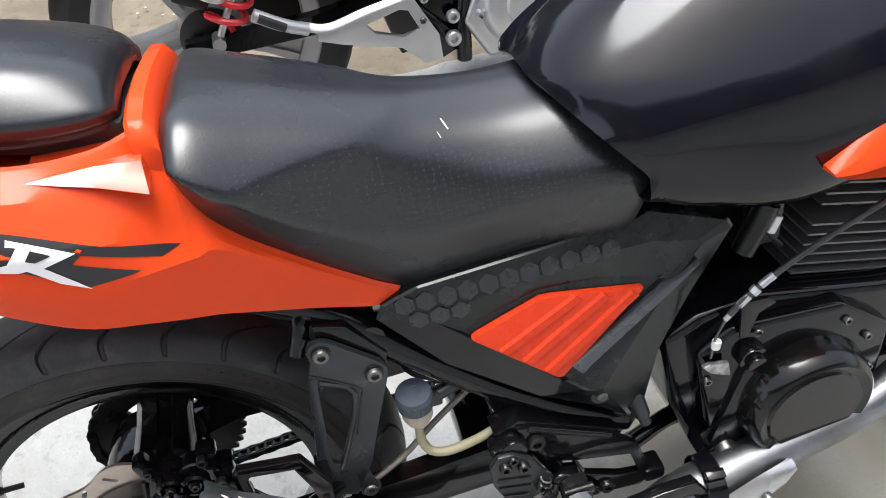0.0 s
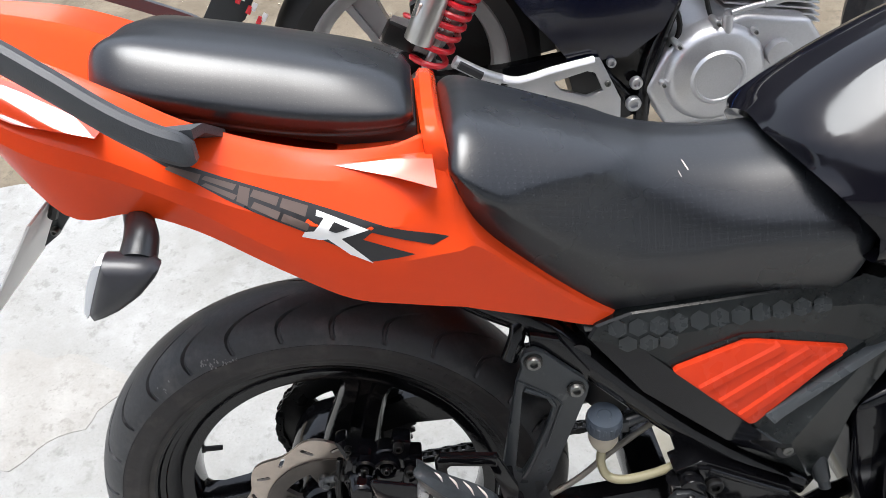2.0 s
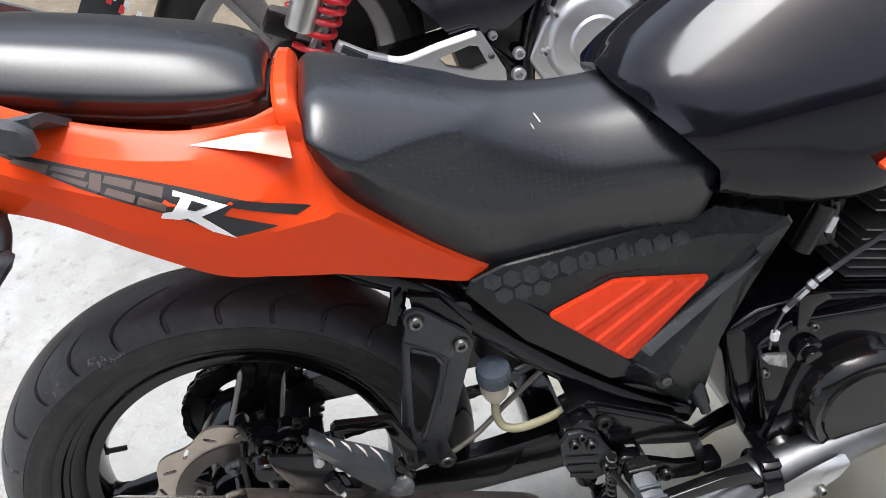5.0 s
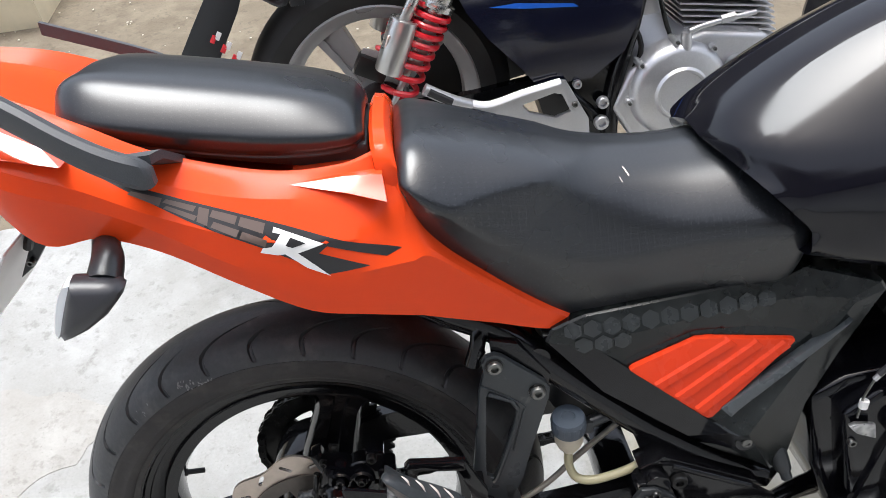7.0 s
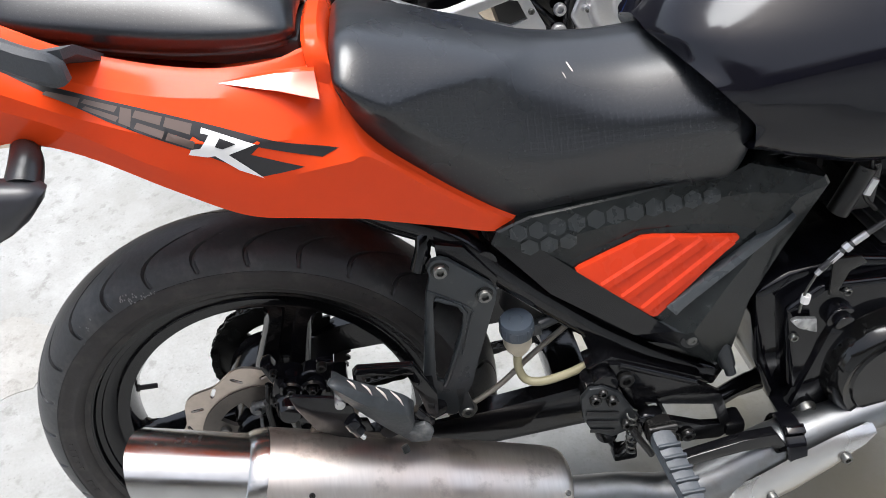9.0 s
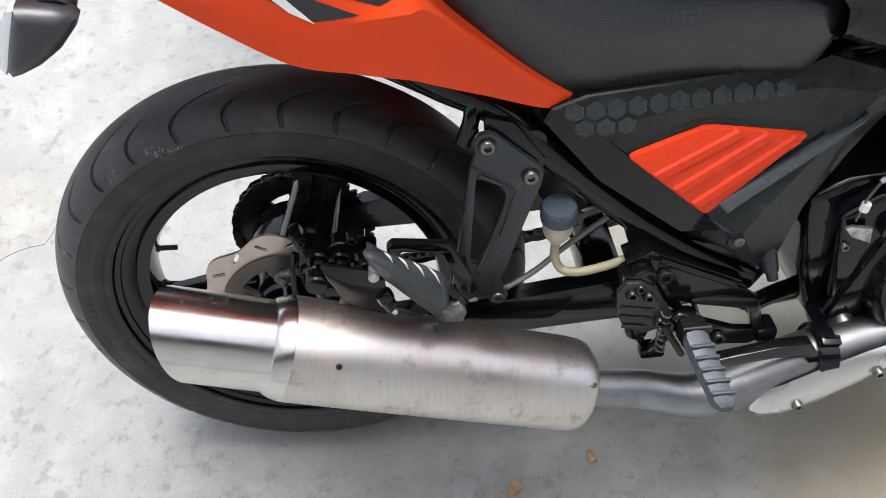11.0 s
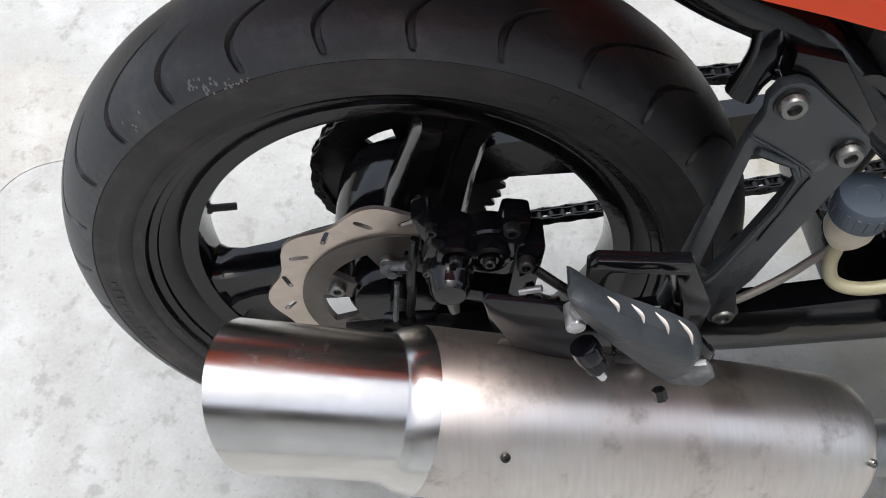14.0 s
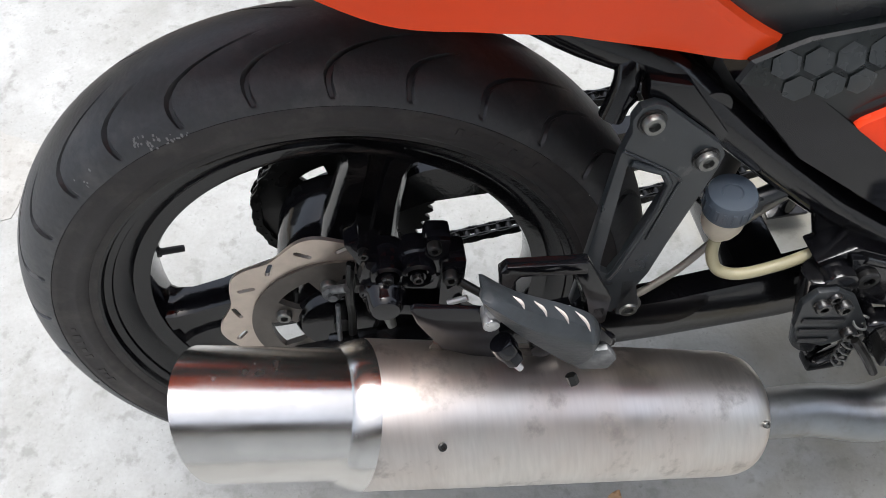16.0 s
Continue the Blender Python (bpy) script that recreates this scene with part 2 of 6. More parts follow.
def ground_material(name, base, low, pit):
    m = material(name, base, 0.85, grain=0.28, scale=170, stain=0.7, stain_scale=5, dark=low, bump=0.0012, bump_scale=90, rough_var=0.06)
    nt = m.node_tree
    b = nt.nodes["Principled BSDF"]
    src = b.inputs["Base Color"].links[0].from_socket
    tc = nt.nodes.new("ShaderNodeTexCoord")
    n = nt.nodes.new("ShaderNodeTexNoise")
    n.inputs["Scale"].default_value, n.inputs["Detail"].default_value, n.inputs["Roughness"].default_value = 11.0, 9.0, 0.68
    nt.links.new(tc.outputs["Object"], n.inputs["Vector"])
    mr = nt.nodes.new("ShaderNodeMapRange")
    mr.inputs["From Min"].default_value, mr.inputs["From Max"].default_value = 0.47, 0.62
    mr.inputs["To Max"].default_value = 0.6
    nt.links.new(n.outputs["Fac"], mr.inputs["Value"])
    mx = nt.nodes.new("ShaderNodeMix")
    mx.data_type = "RGBA"
    mx.inputs["B"].default_value = (*pit, 1)
    nt.links.new(src, mx.inputs["A"])
    nt.links.new(mr.outputs["Result"], mx.inputs["Factor"])
    nt.links.new(mx.outputs["Result"], b.inputs["Base Color"])
    dim = tuple(c * 0.62 for c in low)
    smudge(m, 34.0, 0.55, 0.66, dim, 0.5, 10.0)
    smudge(m, 150.0, 0.62, 0.70, dim, 0.6, 6.0)
    smudge(m, 3.2, 0.50, 0.62, low, 0.5, 10.0)
    return m


def add_spots(m, spots, colour, amount):
    """Dirt patches with ragged edges round given places of the ground."""
    nt = m.node_tree
    b = nt.nodes["Principled BSDF"]
    geo = nt.nodes.new("ShaderNodeTexCoord")
    warp = nt.nodes.new("ShaderNodeTexNoise")
    warp.inputs["Scale"].default_value, warp.inputs["Detail"].default_value = 9.0, 8.0
    nt.links.new(geo.outputs["Object"], warp.inputs["Vector"])
    for x, y, r in spots:
        dist = nt.nodes.new("ShaderNodeVectorMath")
        dist.operation = "DISTANCE"
        dist.inputs[1].default_value = (x, y, 0)
        nt.links.new(geo.outputs["Object"], dist.inputs[0])
        ragged = nt.nodes.new("ShaderNodeMath")
        ragged.operation = "MULTIPLY_ADD"
        ragged.inputs[1].default_value = r * 1.6
        nt.links.new(warp.outputs["Fac"], ragged.inputs[0])
        nt.links.new(dist.outputs["Value"], ragged.inputs[2])
        edge = nt.nodes.new("ShaderNodeMapRange")
        edge.inputs["From Min"].default_value, edge.inputs["From Max"].default_value = r * 2.0, r * 1.1
        edge.inputs["To Max"].default_value = amount
        nt.links.new(ragged.outputs["Value"], edge.inputs["Value"])
        mx = nt.nodes.new("ShaderNodeMix")
        mx.data_type = "RGBA"
        mx.inputs["B"].default_value = (*colour, 1)
        nt.links.new(b.inputs["Base Color"].links[0].from_socket, mx.inputs["A"])
        nt.links.new(edge.outputs["Result"], mx.inputs["Factor"])
        nt.links.new(mx.outputs["Result"], b.inputs["Base Color"])


CONCRETE = ground_material("worn_concrete", (0.282, 0.283, 0.274), (0.225, 0.222, 0.208), (0.330, 0.331, 0.326))
add_spots(CONCRETE, ((0.78, -0.10, 0.30), (0.95, -0.30, 0.3), (0.55, -0.42, 0.12), (0.62, 0.25, 0.2)), (0.190, 0.168, 0.120), 0.78)
SKIM = ground_material("skim_coat", (0.293, 0.286, 0.268), (0.238, 0.228, 0.210), (0.336, 0.329, 0.312))
SOIL = ground_material("packed_earth", (0.15, 0.122, 0.085), (0.10, 0.08, 0.054), (0.19, 0.16, 0.115))


# ---- builders ----
def mesh_object(name, bm, mat, smooth=True):
    bmesh.ops.recalc_face_normals(bm, faces=bm.faces)
    me = bpy.data.meshes.new(name)
    bm.to_mesh(me)
    bm.free()
    me.materials.append(mat)
    if smooth:
        for p in me.polygons:
            p.use_smooth = True
        me.set_sharp_from_angle(angle=radians(38))
    return new(name, me)


def part(name, bm, mat, parent, label="", smooth=True):
    ob = mesh_object(name, bm, mat, smooth)
    ob.parent = parent
    if label:
        ob["label"] = label
    return ob


def thing(name, bm, mat, label, category, kind="", smooth=True):
    return tagged(mesh_object(name, bm, mat, smooth), label, category, kind=kind)


def root(name, m, label, category, group=""):
    ob = new(name)
    ob.empty_display_size = 0.1
    ob.matrix_world = m
    return tagged(ob, label, category, group)


def merge(*bms):
    """Several bmeshes as one."""
    out = bms[0]
    for b in bms[1:]:
        me = bpy.data.meshes.new("tmp")
        b.to_mesh(me)
        b.free()
        out.from_mesh(me)
        bpy.data.meshes.remove(me)
    return out


def bevelled(bm, width, seg=2, angle=30):
    es = [e for e in bm.edges if len(e.link_faces) == 2 and e.calc_face_angle(0) > radians(angle)]
    if width and es:
        bmesh.ops.bevel(bm, geom=es, offset=width, segments=seg, affect="EDGES", profile=0.6)
    return bm


def box(cx, cy, cz, sx, sy, sz, bevel=0.002, turn=None):
    bm = bmesh.new()
    bmesh.ops.create_cube(bm, size=1.0)
    bmesh.ops.scale(bm, vec=(sx, sy, sz), verts=bm.verts)
    bevelled(bm, bevel)
    if turn:
        bmesh.ops.transform(bm, matrix=pose(0, 0, 0, *turn), verts=bm.verts)
    bmesh.ops.translate(bm, vec=(cx, cy, cz), verts=bm.verts)
    return bm


def rod(p0, p1, r0, r1=None, seg=20, bevel=0.0):
    r1 = r0 if r1 is None else r1
    a, b = Vector(p0), Vector(p1)
    bm = bmesh.new()
    bmesh.ops.create_cone(bm, cap_ends=True, segments=seg, radius1=r0, radius2=r1, depth=(b - a).length)
    bevelled(bm, bevel, 2, 50)
    m = Matrix.Translation((a + b) / 2) @ (b - a).to_track_quat("Z", "Y").to_matrix().to_4x4()
    bmesh.ops.transform(bm, matrix=m, verts=bm.verts)
    return bm


def prism(outline, y0, y1, bevel=0.003, axis="y", seg=2):
    """A plate with an outline in x and z, from y0 to y1."""
    bm = bmesh.new()
    if axis == "y":
        vs = [bm.verts.new((x, y0, z)) for x, z in outline]
        off = (0, y1 - y0, 0)
    else:
        vs = [bm.verts.new((x, z, y0)) for x, z in outline]
        off = (0, 0, y1 - y0)
    f = bm.faces.new(vs)
    r = bmesh.ops.extrude_face_region(bm, geom=[f])
    bmesh.ops.translate(bm, vec=off, verts=[v for v in r["geom"] if isinstance(v, bmesh.types.BMVert)])
    bmesh.ops.recalc_face_normals(bm, faces=bm.faces)
    return bevelled(bm, bevel, seg)


def curve_points(pts, n=8):
    """A smooth line through the points."""
    p = [Vector(q) for q in pts]
    p = [2 * p[0] - p[1]] + p + [2 * p[-1] - p[-2]]
    out = []
    for i in range(1, len(p) - 2):
        a, b, c, d = p[i - 1:i + 3]
        for k in range(n):
            t = k / n
            out.append(0.5 * (2 * b + (c - a) * t + (2 * a - 5 * b + 4 * c - d) * t * t + (3 * b - a - 3 * c + d) * t ** 3))
    return out + [p[-2]]


def tube(pts, radius, seg=12, n=8, radii=None, flat=1.0):
    """A round pipe along a smooth line; radii gives one radius a point."""
    line = curve_points(pts, n) if n > 1 else [Vector(q) for q in pts]
    bm = bmesh.new()
    rings, up = [], None
    for i, p in enumerate(line):
        d = (line[min(i + 1, len(line) - 1)] - line[max(i - 1, 0)]).normalized()
        if up is None:
            up = d.orthogonal().normalized()
        up = (up - d * up.dot(d)).normalized()
        side = d.cross(up)
        if radii:
            f = i / (len(line) - 1) * (len(radii) - 1)
            k = min(int(f), len(radii) - 2)
            r = radii[k] + (radii[k + 1] - radii[k]) * (f - k)
        else:
            r = radius
        rings.append([bm.verts.new(p + r * (math.cos(a) * up + flat * math.sin(a) * side)) for a in (2 * math.pi * j / seg for j in range(seg))])
    for r0, r1 in zip(rings, rings[1:]):
        for j in range(seg):
            bm.faces.new((r0[j], r0[(j + 1) % seg], r1[(j + 1) % seg], r1[j]))
    bm.faces.new(rings[0][::-1])
    bm.faces.new(rings[-1])
    return bm


def lathe(profile, seg=96, closed=False, centre=(0, 0, 0)):
    """A body turned about the y axis; the profile gives radius and y."""
    bm = bmesh.new()
    cx, cy, cz = centre
    rings = [[bm.verts.new((cx + r * math.cos(a), cy + y, cz + r * math.sin(a))) for a in (2 * math.pi * j / seg for j in range(seg))] for r, y in profile]
    pairs = list(zip(rings, rings[1:])) + ([(rings[-1], rings[0])] if closed else [])
    for r0, r1 in pairs:
        for j in range(seg):
            bm.faces.new((r0[j], r0[(j + 1) % seg], r1[(j + 1) % seg], r1[j]))
    bmesh.ops.remove_doubles(bm, verts=bm.verts, dist=1e-6)
    return bm


def loft(rings, close_ends=True, ring_closed=True):
    bm = bmesh.new()
    vr = [[bm.verts.new(p) for p in ring] for ring in rings]
    n = len(vr[0])
    for a, b in zip(vr, vr[1:]):
        for j in range(n if ring_closed else n - 1):
            bm.faces.new((a[j], a[(j + 1) % n], b[(j + 1) % n], b[j]))
    if close_ends:
        bm.faces.new(vr[0][::-1])
        bm.faces.new(vr[-1])
    return bm


def smooth_sections(stations, n=6, per=6):
    """Stations of (x, half outline of (y, z)) made dense along x and round the section, mirrored in y."""
    cols = list(zip(*[[Vector((x, y, z)) for y, z in half] for x, half in stations]))
    dense = [curve_points(c, n) for c in cols]
    rings = []
    for sec in zip(*dense):
        half = curve_points(sec, per)
        rings.append(half + [Vector((p.x, -p.y, p.z)) for p in reversed(half) if abs(p.y) > 1e-4])
    return rings


def polar(r, deg, y=0.0, c=(0.0, 0.0)):
    return (c[0] + r * math.cos(radians(deg)), y, c[1] + r * math.sin(radians(deg)))


def again(ob, m=None):
    """The same piece once more under the same parent."""
    o = ob.copy()
    scene.collection.objects.link(o)
    if m is not None:
        o.matrix_basis = m
    return o


def tree_of(ob):
    from mathutils.bvhtree import BVHTree
    me = ob.data
    return BVHTree.FromPolygons([v.co for v in me.vertices], [list(p.vertices) for p in me.polygons])


def sticker(outline, tree, off=0.0009, cuts=3, side=-1, lift=0.0):
    """A thin film with an outline in x and z, laid on a body from its side."""
    bm = bmesh.new()
    f = bm.faces.new([bm.verts.new((x, side * 0.4, z)) for x, z in outline])
    f.normal_update()
    bmesh.ops.triangulate(bm, faces=bm.faces)
    for _ in range(cuts):
        bmesh.ops.subdivide_edges(bm, edges=[e for e in bm.edges if e.calc_length() > 0.008], cuts=1)
        bmesh.ops.triangulate(bm, faces=bm.faces)
    for v in bm.verts:
        hit, nor, _, _ = tree.ray_cast(v.co, Vector((0, -side, 0)))
        if hit is None:
            hit, nor, _, _ = tree.find_nearest(Vector((v.co.x, side * 0.16, v.co.z)))
        rise = lift * max(0.0, max(z for _, z in outline) - v.co.z)
        v.co = hit + Vector((0, side * (off + rise), 0))
    return bm


def patch(outline, tree, off=0.0006, cuts=2):
    """A thin film with an outline in x and y, laid on a body from above."""
    bm = bmesh.new()
    f = bm.faces.new([bm.verts.new((x, y, 1.0)) for x, y in outline])
    f.normal_update()
    bmesh.ops.triangulate(bm, faces=bm.faces)
    for _ in range(cuts):
        bmesh.ops.subdivide_edges(bm, edges=[e for e in bm.edges if e.calc_length() > 0.004], cuts=1)
        bmesh.ops.triangulate(bm, faces=bm.faces)
    for v in bm.verts:
        hit, nor, _, _ = tree.ray_cast(v.co, Vector((0, 0, -1)))
        v.co = hit + nor * off
    return bm


def sheared(bm, y0=-0.12, k=0.13):
    """Leans a body a little further over: the far side sinks."""
    for v in bm.verts:
        v.co.z -= k * (v.co.y - y0)
    return bm


def drawn_in(bm, amount, drop=0.72):
    """Draws the sides of a body inwards and down, by an amount that depends on x and z."""
    for v in bm.verts:
        d = amount(v.co.x, v.co.z)
        side = 1 if v.co.y < 0 else -1
        near = min(1.0, abs(v.co.y) / 0.06)
        v.co += near * d * Vector((1.65 * (v.co.x - 0.22), side, -drop))
    return bm


def ramp(v, lo, hi):
    t = max(0.0, min(1.0, (v - lo) / (hi - lo)))
    return t * t * (3 - 2 * t)


def waist(x, z):
    """How far the flanks draw in where cowl and seat meet the side panel."""
    return 0.042 * ramp(x, 0.10, 0.30) * (1 - 0.75 * ramp(x, 0.37, 0.62)) * max(0.0, min(1.0, (0.475 - z) / 0.135)) ** 0.6


def bolt(p, parent, r=0.008, name="bolt", mat=None, d=(0, -1, 0), h=0.006):
    """A socket head: a rim with a recess."""
    bm = lathe([(0.0001, -h * 0.35), (r * 0.45, -h * 0.35), (r * 0.5, -h), (r * 0.85, -h), (r, -h * 0.7), (r, 0.002), (0.0001, 0.002)], 18)
    bmesh.ops.remove_doubles(bm, verts=bm.verts, dist=1e-5)
    q = Vector((0, -1, 0)).rotation_difference(Vector(d))
    bmesh.ops.transform(bm, matrix=Matrix.Translation(p) @ q.to_matrix().to_4x4(), verts=bm.verts)
    return part(name, bm, mat or BOLT, parent)


# ---- the yard ----
def sheet(x0, x1, y0, y1, z, nx, ny, amp=0.0, wob=0.0):
    bm = bmesh.new()
    g = []
    for i in range(nx + 1):
        col = []
        for j in range(ny + 1):
            x, y = x0 + (x1 - x0) * i / nx, y0 + (y1 - y0) * j / ny
            if j == ny:
                y += wob * noise.noise((x * 4.0, 2.0, 7.7)) + wob * 0.5 * noise.noise((x * 17.0, 2.0, 7.7))
            col.append(bm.verts.new((x, y, z + amp * noise.noise((x * 1.3, y * 1.3, 3.1)))))
        g.append(col)
    for i in range(nx):
        for j in range(ny):
            bm.faces.new((g[i][j], g[i + 1][j], g[i + 1][j + 1], g[i][j + 1]))
    return bm


SLAB_SOUTH = -3.15
GROUND = -0.006


def slab():
    bm = sheet(-6, 6, SLAB_SOUTH, 1.09, GROUND, 240, 12, wob=0.05)
    r = bmesh.ops.extrude_face_region(bm, geom=list(bm.faces))
    bmesh.ops.translate(bm, vec=(0, 0, -0.06), verts=[v for v in r["geom"] if isinstance(v, bmesh.types.BMVert)])
    return bm


thing("ground", merge(sheet(-400, 400, -400, 400, -0.03, 8, 8), sheet(-3, 3, 1.0, 5, -0.022, 90, 60, 0.016)), SOIL, "brown packed earth with pebbles beside the slab", "ground", "structure")
thing("pavement", slab(), CONCRETE, "light grey worn concrete slab of the yard", "pavement", "structure", smooth=False)
# two walls out of view, added: dark one for reflections, pale one for bounce
thing("unseen_wall_north", box(0, 4.6, 0.9, 14, 0.2, 1.9, 0.01), WALL, "unseen plain wall added to shape the yard's light", "wall", "structure")
thing("unseen_wall_south", box(0, -3.2, 1.5, 14, 0.2, 3.1, 0.01), PALEWALL, "unseen plain wall added to shape the yard's light", "wall", "structure")


def skim():
    rng = random.Random(2)
    ring = []
    for k in range(40):
        a = 2 * math.pi * k / 40
        r = 1.0 + 0.16 * math.sin(3 * a + 1) + 0.10 * math.sin(7 * a) + rng.uniform(-0.05, 0.05)
        ring.append((-0.66 + 0.15 * r * math.cos(a), 0.40 + 0.13 * r * math.sin(a)))
    return prism(ring, GROUND, GROUND + 0.0012, 0.0, axis="z")


thing("pavement_patch", skim(), SKIM, "flaking skim coat patch on the concrete", "pavement", "structure", smooth=False)
# roof out of view, added so the tank mirrors less sky from the south
thing("unseen_roof", box(0, -2.70, 3.13, 14, 1.30, 0.14, 0.01), ROOF_DARK, "unseen dark roof added to darken reflections in the tank", "roof", "structure")
thing("wall_low", box(-1.62, 2.56, 0.09, 0.96, 0.40, 0.26, 0.012), CREAM, "low cream painted wall on the earth", "wall", "structure")


def stone(seed, size):
    rng = random.Random(seed)
    bm = bmesh.new()
    bmesh.ops.create_icosphere(bm, subdivisions=1, radius=size)
    for v in bm.verts:
        v.co *= rng.uniform(0.7, 1.15)
        v.co.z *= 0.6
    return bm


rng = random.Random(4)
stones = [stone(rng.random(), rng.uniform(0.002, 0.006)) for _ in range(220)]
for b in stones:
    bmesh.ops.translate(b, vec=(rng.uniform(-1.5, 0.1), rng.uniform(1.14, 2.7), -0.012), verts=b.verts)
thing("pebbles", merge(*stones), PEBBLE, "scattered pale pebbles lying on the brown earth", "pebbles", "stuff", smooth=False)


def leaf(x, y, turn, size):
    bm = bmesh.new()
    n = 7
    rows = []
    for i in range(n):
        t = i / (n - 1)
        w = size * 0.32 * math.sin(math.pi * min(1, t * 0.95 + 0.04)) ** 0.8
        rows.append([bm.verts.new((size * (t - 0.5), s * w, 0.004 + 0.012 * abs(s) * math.sin(3 * t + turn) ** 2 + 0.006 * t)) for s in (-1, -0.4, 0.4, 1)])
    for a, b in zip(rows, rows[1:]):
        for j in range(3):
            bm.faces.new((a[j], a[j + 1], b[j + 1], b[j]))
    r = bmesh.ops.extrude_face_region(bm, geom=list(bm.faces))
    bmesh.ops.translate(bm, vec=(0, 0, 0.0008), verts=[v for v in r["geom"] if isinstance(v, bmesh.types.BMVert)])
    bmesh.ops.transform(bm, matrix=pose(x, y, GROUND, 0, 0, math.degrees(turn)), verts=bm.verts)
    return bm


thing("leaf", leaf(0.277, -0.226, 1.0, 0.032), LEAF, "small dry curled brown leaf on the concrete", "leaf")
thing("twig", tube([(0.235, -0.222, -0.003), (0.25, -0.23, 0.0), (0.262, -0.226, -0.002)], 0.0009, 6, 4), LEAF, "thin curved dry twig on the concrete", "twig")
thing("leaf", leaf(0.40, -0.19, 2.2, 0.02), LEAF, "tiny dry leaf scrap beside the exhaust on concrete", "leaf")

# ---- the orange motorcycle, leaning left on its stand; its frame has the rear axle as origin ----
bike = root("motorcycle", pose(0, 0, 0.2988, -13, 0, 0), "orange and black sporty motorcycle leaning on its stand on concrete", "motorcycle")


def sweep(s):
    """The way of a groove round the tyre, from the shoulder (1) to the crown (0), in degrees."""
    knots = ((0.0, -22.0), (0.12, -15.6), (0.25, -9.2), (0.36, -4.6), (0.46, -1.7), (0.55, -0.3), (0.64, 0.2), (0.74, 0.2), (0.86, -0.2), (1.0, -0.7))
    for (s0, a0), (s1, a1) in zip(knots, knots[1:]):
        if s <= s1:
            return a0 + (a1 - a0) * (s - s0) / (s1 - s0)
    return -1.2


def tyre_tread(R, phase):
    """Tread whose mesh lines follow the swept grooves, long and short ones in turn."""
    seg, across, half_w = 1080, 76, 0.0605
    rings = []
    for j in range(across + 1):
        u = -1 + 2 * j / across
        s = abs(u)
        b = u * radians(78)
        y = half_w * math.sin(b) / math.sin(radians(78))
        r = R - 0.0375 * (1 - math.cos(b)) / (1 - math.cos(radians(78)))
        turn = sweep(s) + phase
        ring = []
        for i in range(seg):
            k = (i + (18 if u > 0 else 0)) % 72
            long_one, k = k < 36, k % 36
            lo = 0.15 if long_one else 0.30
            taper = max(0.0, min(1.0, (s - lo) * 7, (0.93 - s) * 12))
            deep = 0.0040 * taper if k in (1, 2, 3) else 0.0
            a = radians(i * 360 / seg + turn)
            ring.append(((r - deep) * math.cos(a), y, (r - deep) * math.sin(a)))
        rings.append(ring)
    bm = bmesh.new()
    vr = [[bm.verts.new(p) for p in ring] for ring in rings]
    for r0, r1 in zip(vr, vr[1:]):
        for i in range(seg):
            bm.faces.new((r0[i], r0[(i + 1) % seg], r1[(i + 1) % seg], r1[i]))
    return bm


wheel = part("tyre", tyre_tread(0.3056, 10.3), RUBBER, bike, "worn black road tyre tread")
# groove bottoms get the darker rubber, which stands in for their shade
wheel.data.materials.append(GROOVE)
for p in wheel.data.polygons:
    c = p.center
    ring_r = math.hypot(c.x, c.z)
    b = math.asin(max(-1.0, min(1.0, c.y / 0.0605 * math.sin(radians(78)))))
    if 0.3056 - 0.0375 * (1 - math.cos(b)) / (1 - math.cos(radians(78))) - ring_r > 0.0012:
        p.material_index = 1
side_profile = [(0.2625, 0.0652), (0.2600, 0.0664), (0.2575, 0.0664), (0.2565, 0.0658), (0.2500, 0.0655), (0.2450, 0.0638), (0.2442, 0.0645), (0.2425, 0.0640), (0.2380, 0.0600), (0.2345, 0.0560), (0.2335, 0.0520), (0.2300, 0.0505), (0.2270, 0.0475)]
for sgn in (-1, 1):
    part("sidewall", lathe([(r * 1.0195, sgn * (0.0602 - 0.5 * (0.0652 - y))) for r, y in side_profile], 200), SIDEWALL, wheel)
for k, a in enumerate((170, 172.5, 175, 177.5, 180, 186, 188, 190, 222, 226, 230, 44, 47, 50, 53, 58, 61)):
    b = box(0.2570, 0, 0, 0.007 if k % 3 else 0.004, 0.0012, 0.005, 0.0004)
    bmesh.ops.transform(b, matrix=pose(0, -0.0606, 0) @ pose(0, 0, 0, 0, -a, 0), verts=b.verts)
    part("moulded_mark", b, SIDEWALL, wheel, smooth=False)

tyre_tree = tree_of(wheel)
rng = random.Random(12)
for k in range(46):
    x, z = -0.118 + 0.044 * rng.random() ** 1.3, 0.252 + rng.uniform(-0.005, 0.007)
    if k > 40:
        x, z = -0.15 + rng.uniform(-0.03, 0.03), 0.225 + rng.uniform(-0.02, 0.02)
    hit, nor, _, _ = tyre_tree.find_nearest(Vector((x, -0.058, z)))
    tilt = (nor.cross(Vector((0, 1, 0)))).normalized()
    flat = nor.cross(tilt)
    h, w = rng.uniform(0.0005, 0.0020), rng.uniform(0.0004, 0.0012)
    bm = bmesh.new()
    bm.faces.new([bm.verts.new(hit + nor * 0.0005 + tilt * w * a + flat * h * b) for a, b in ((-1, -0.6), (0.3, -1), (1, 0.1), (0.4, 1), (-0.7, 0.7))])
    part("scuff", bm, SCUFFMARK, wheel, smooth=False)

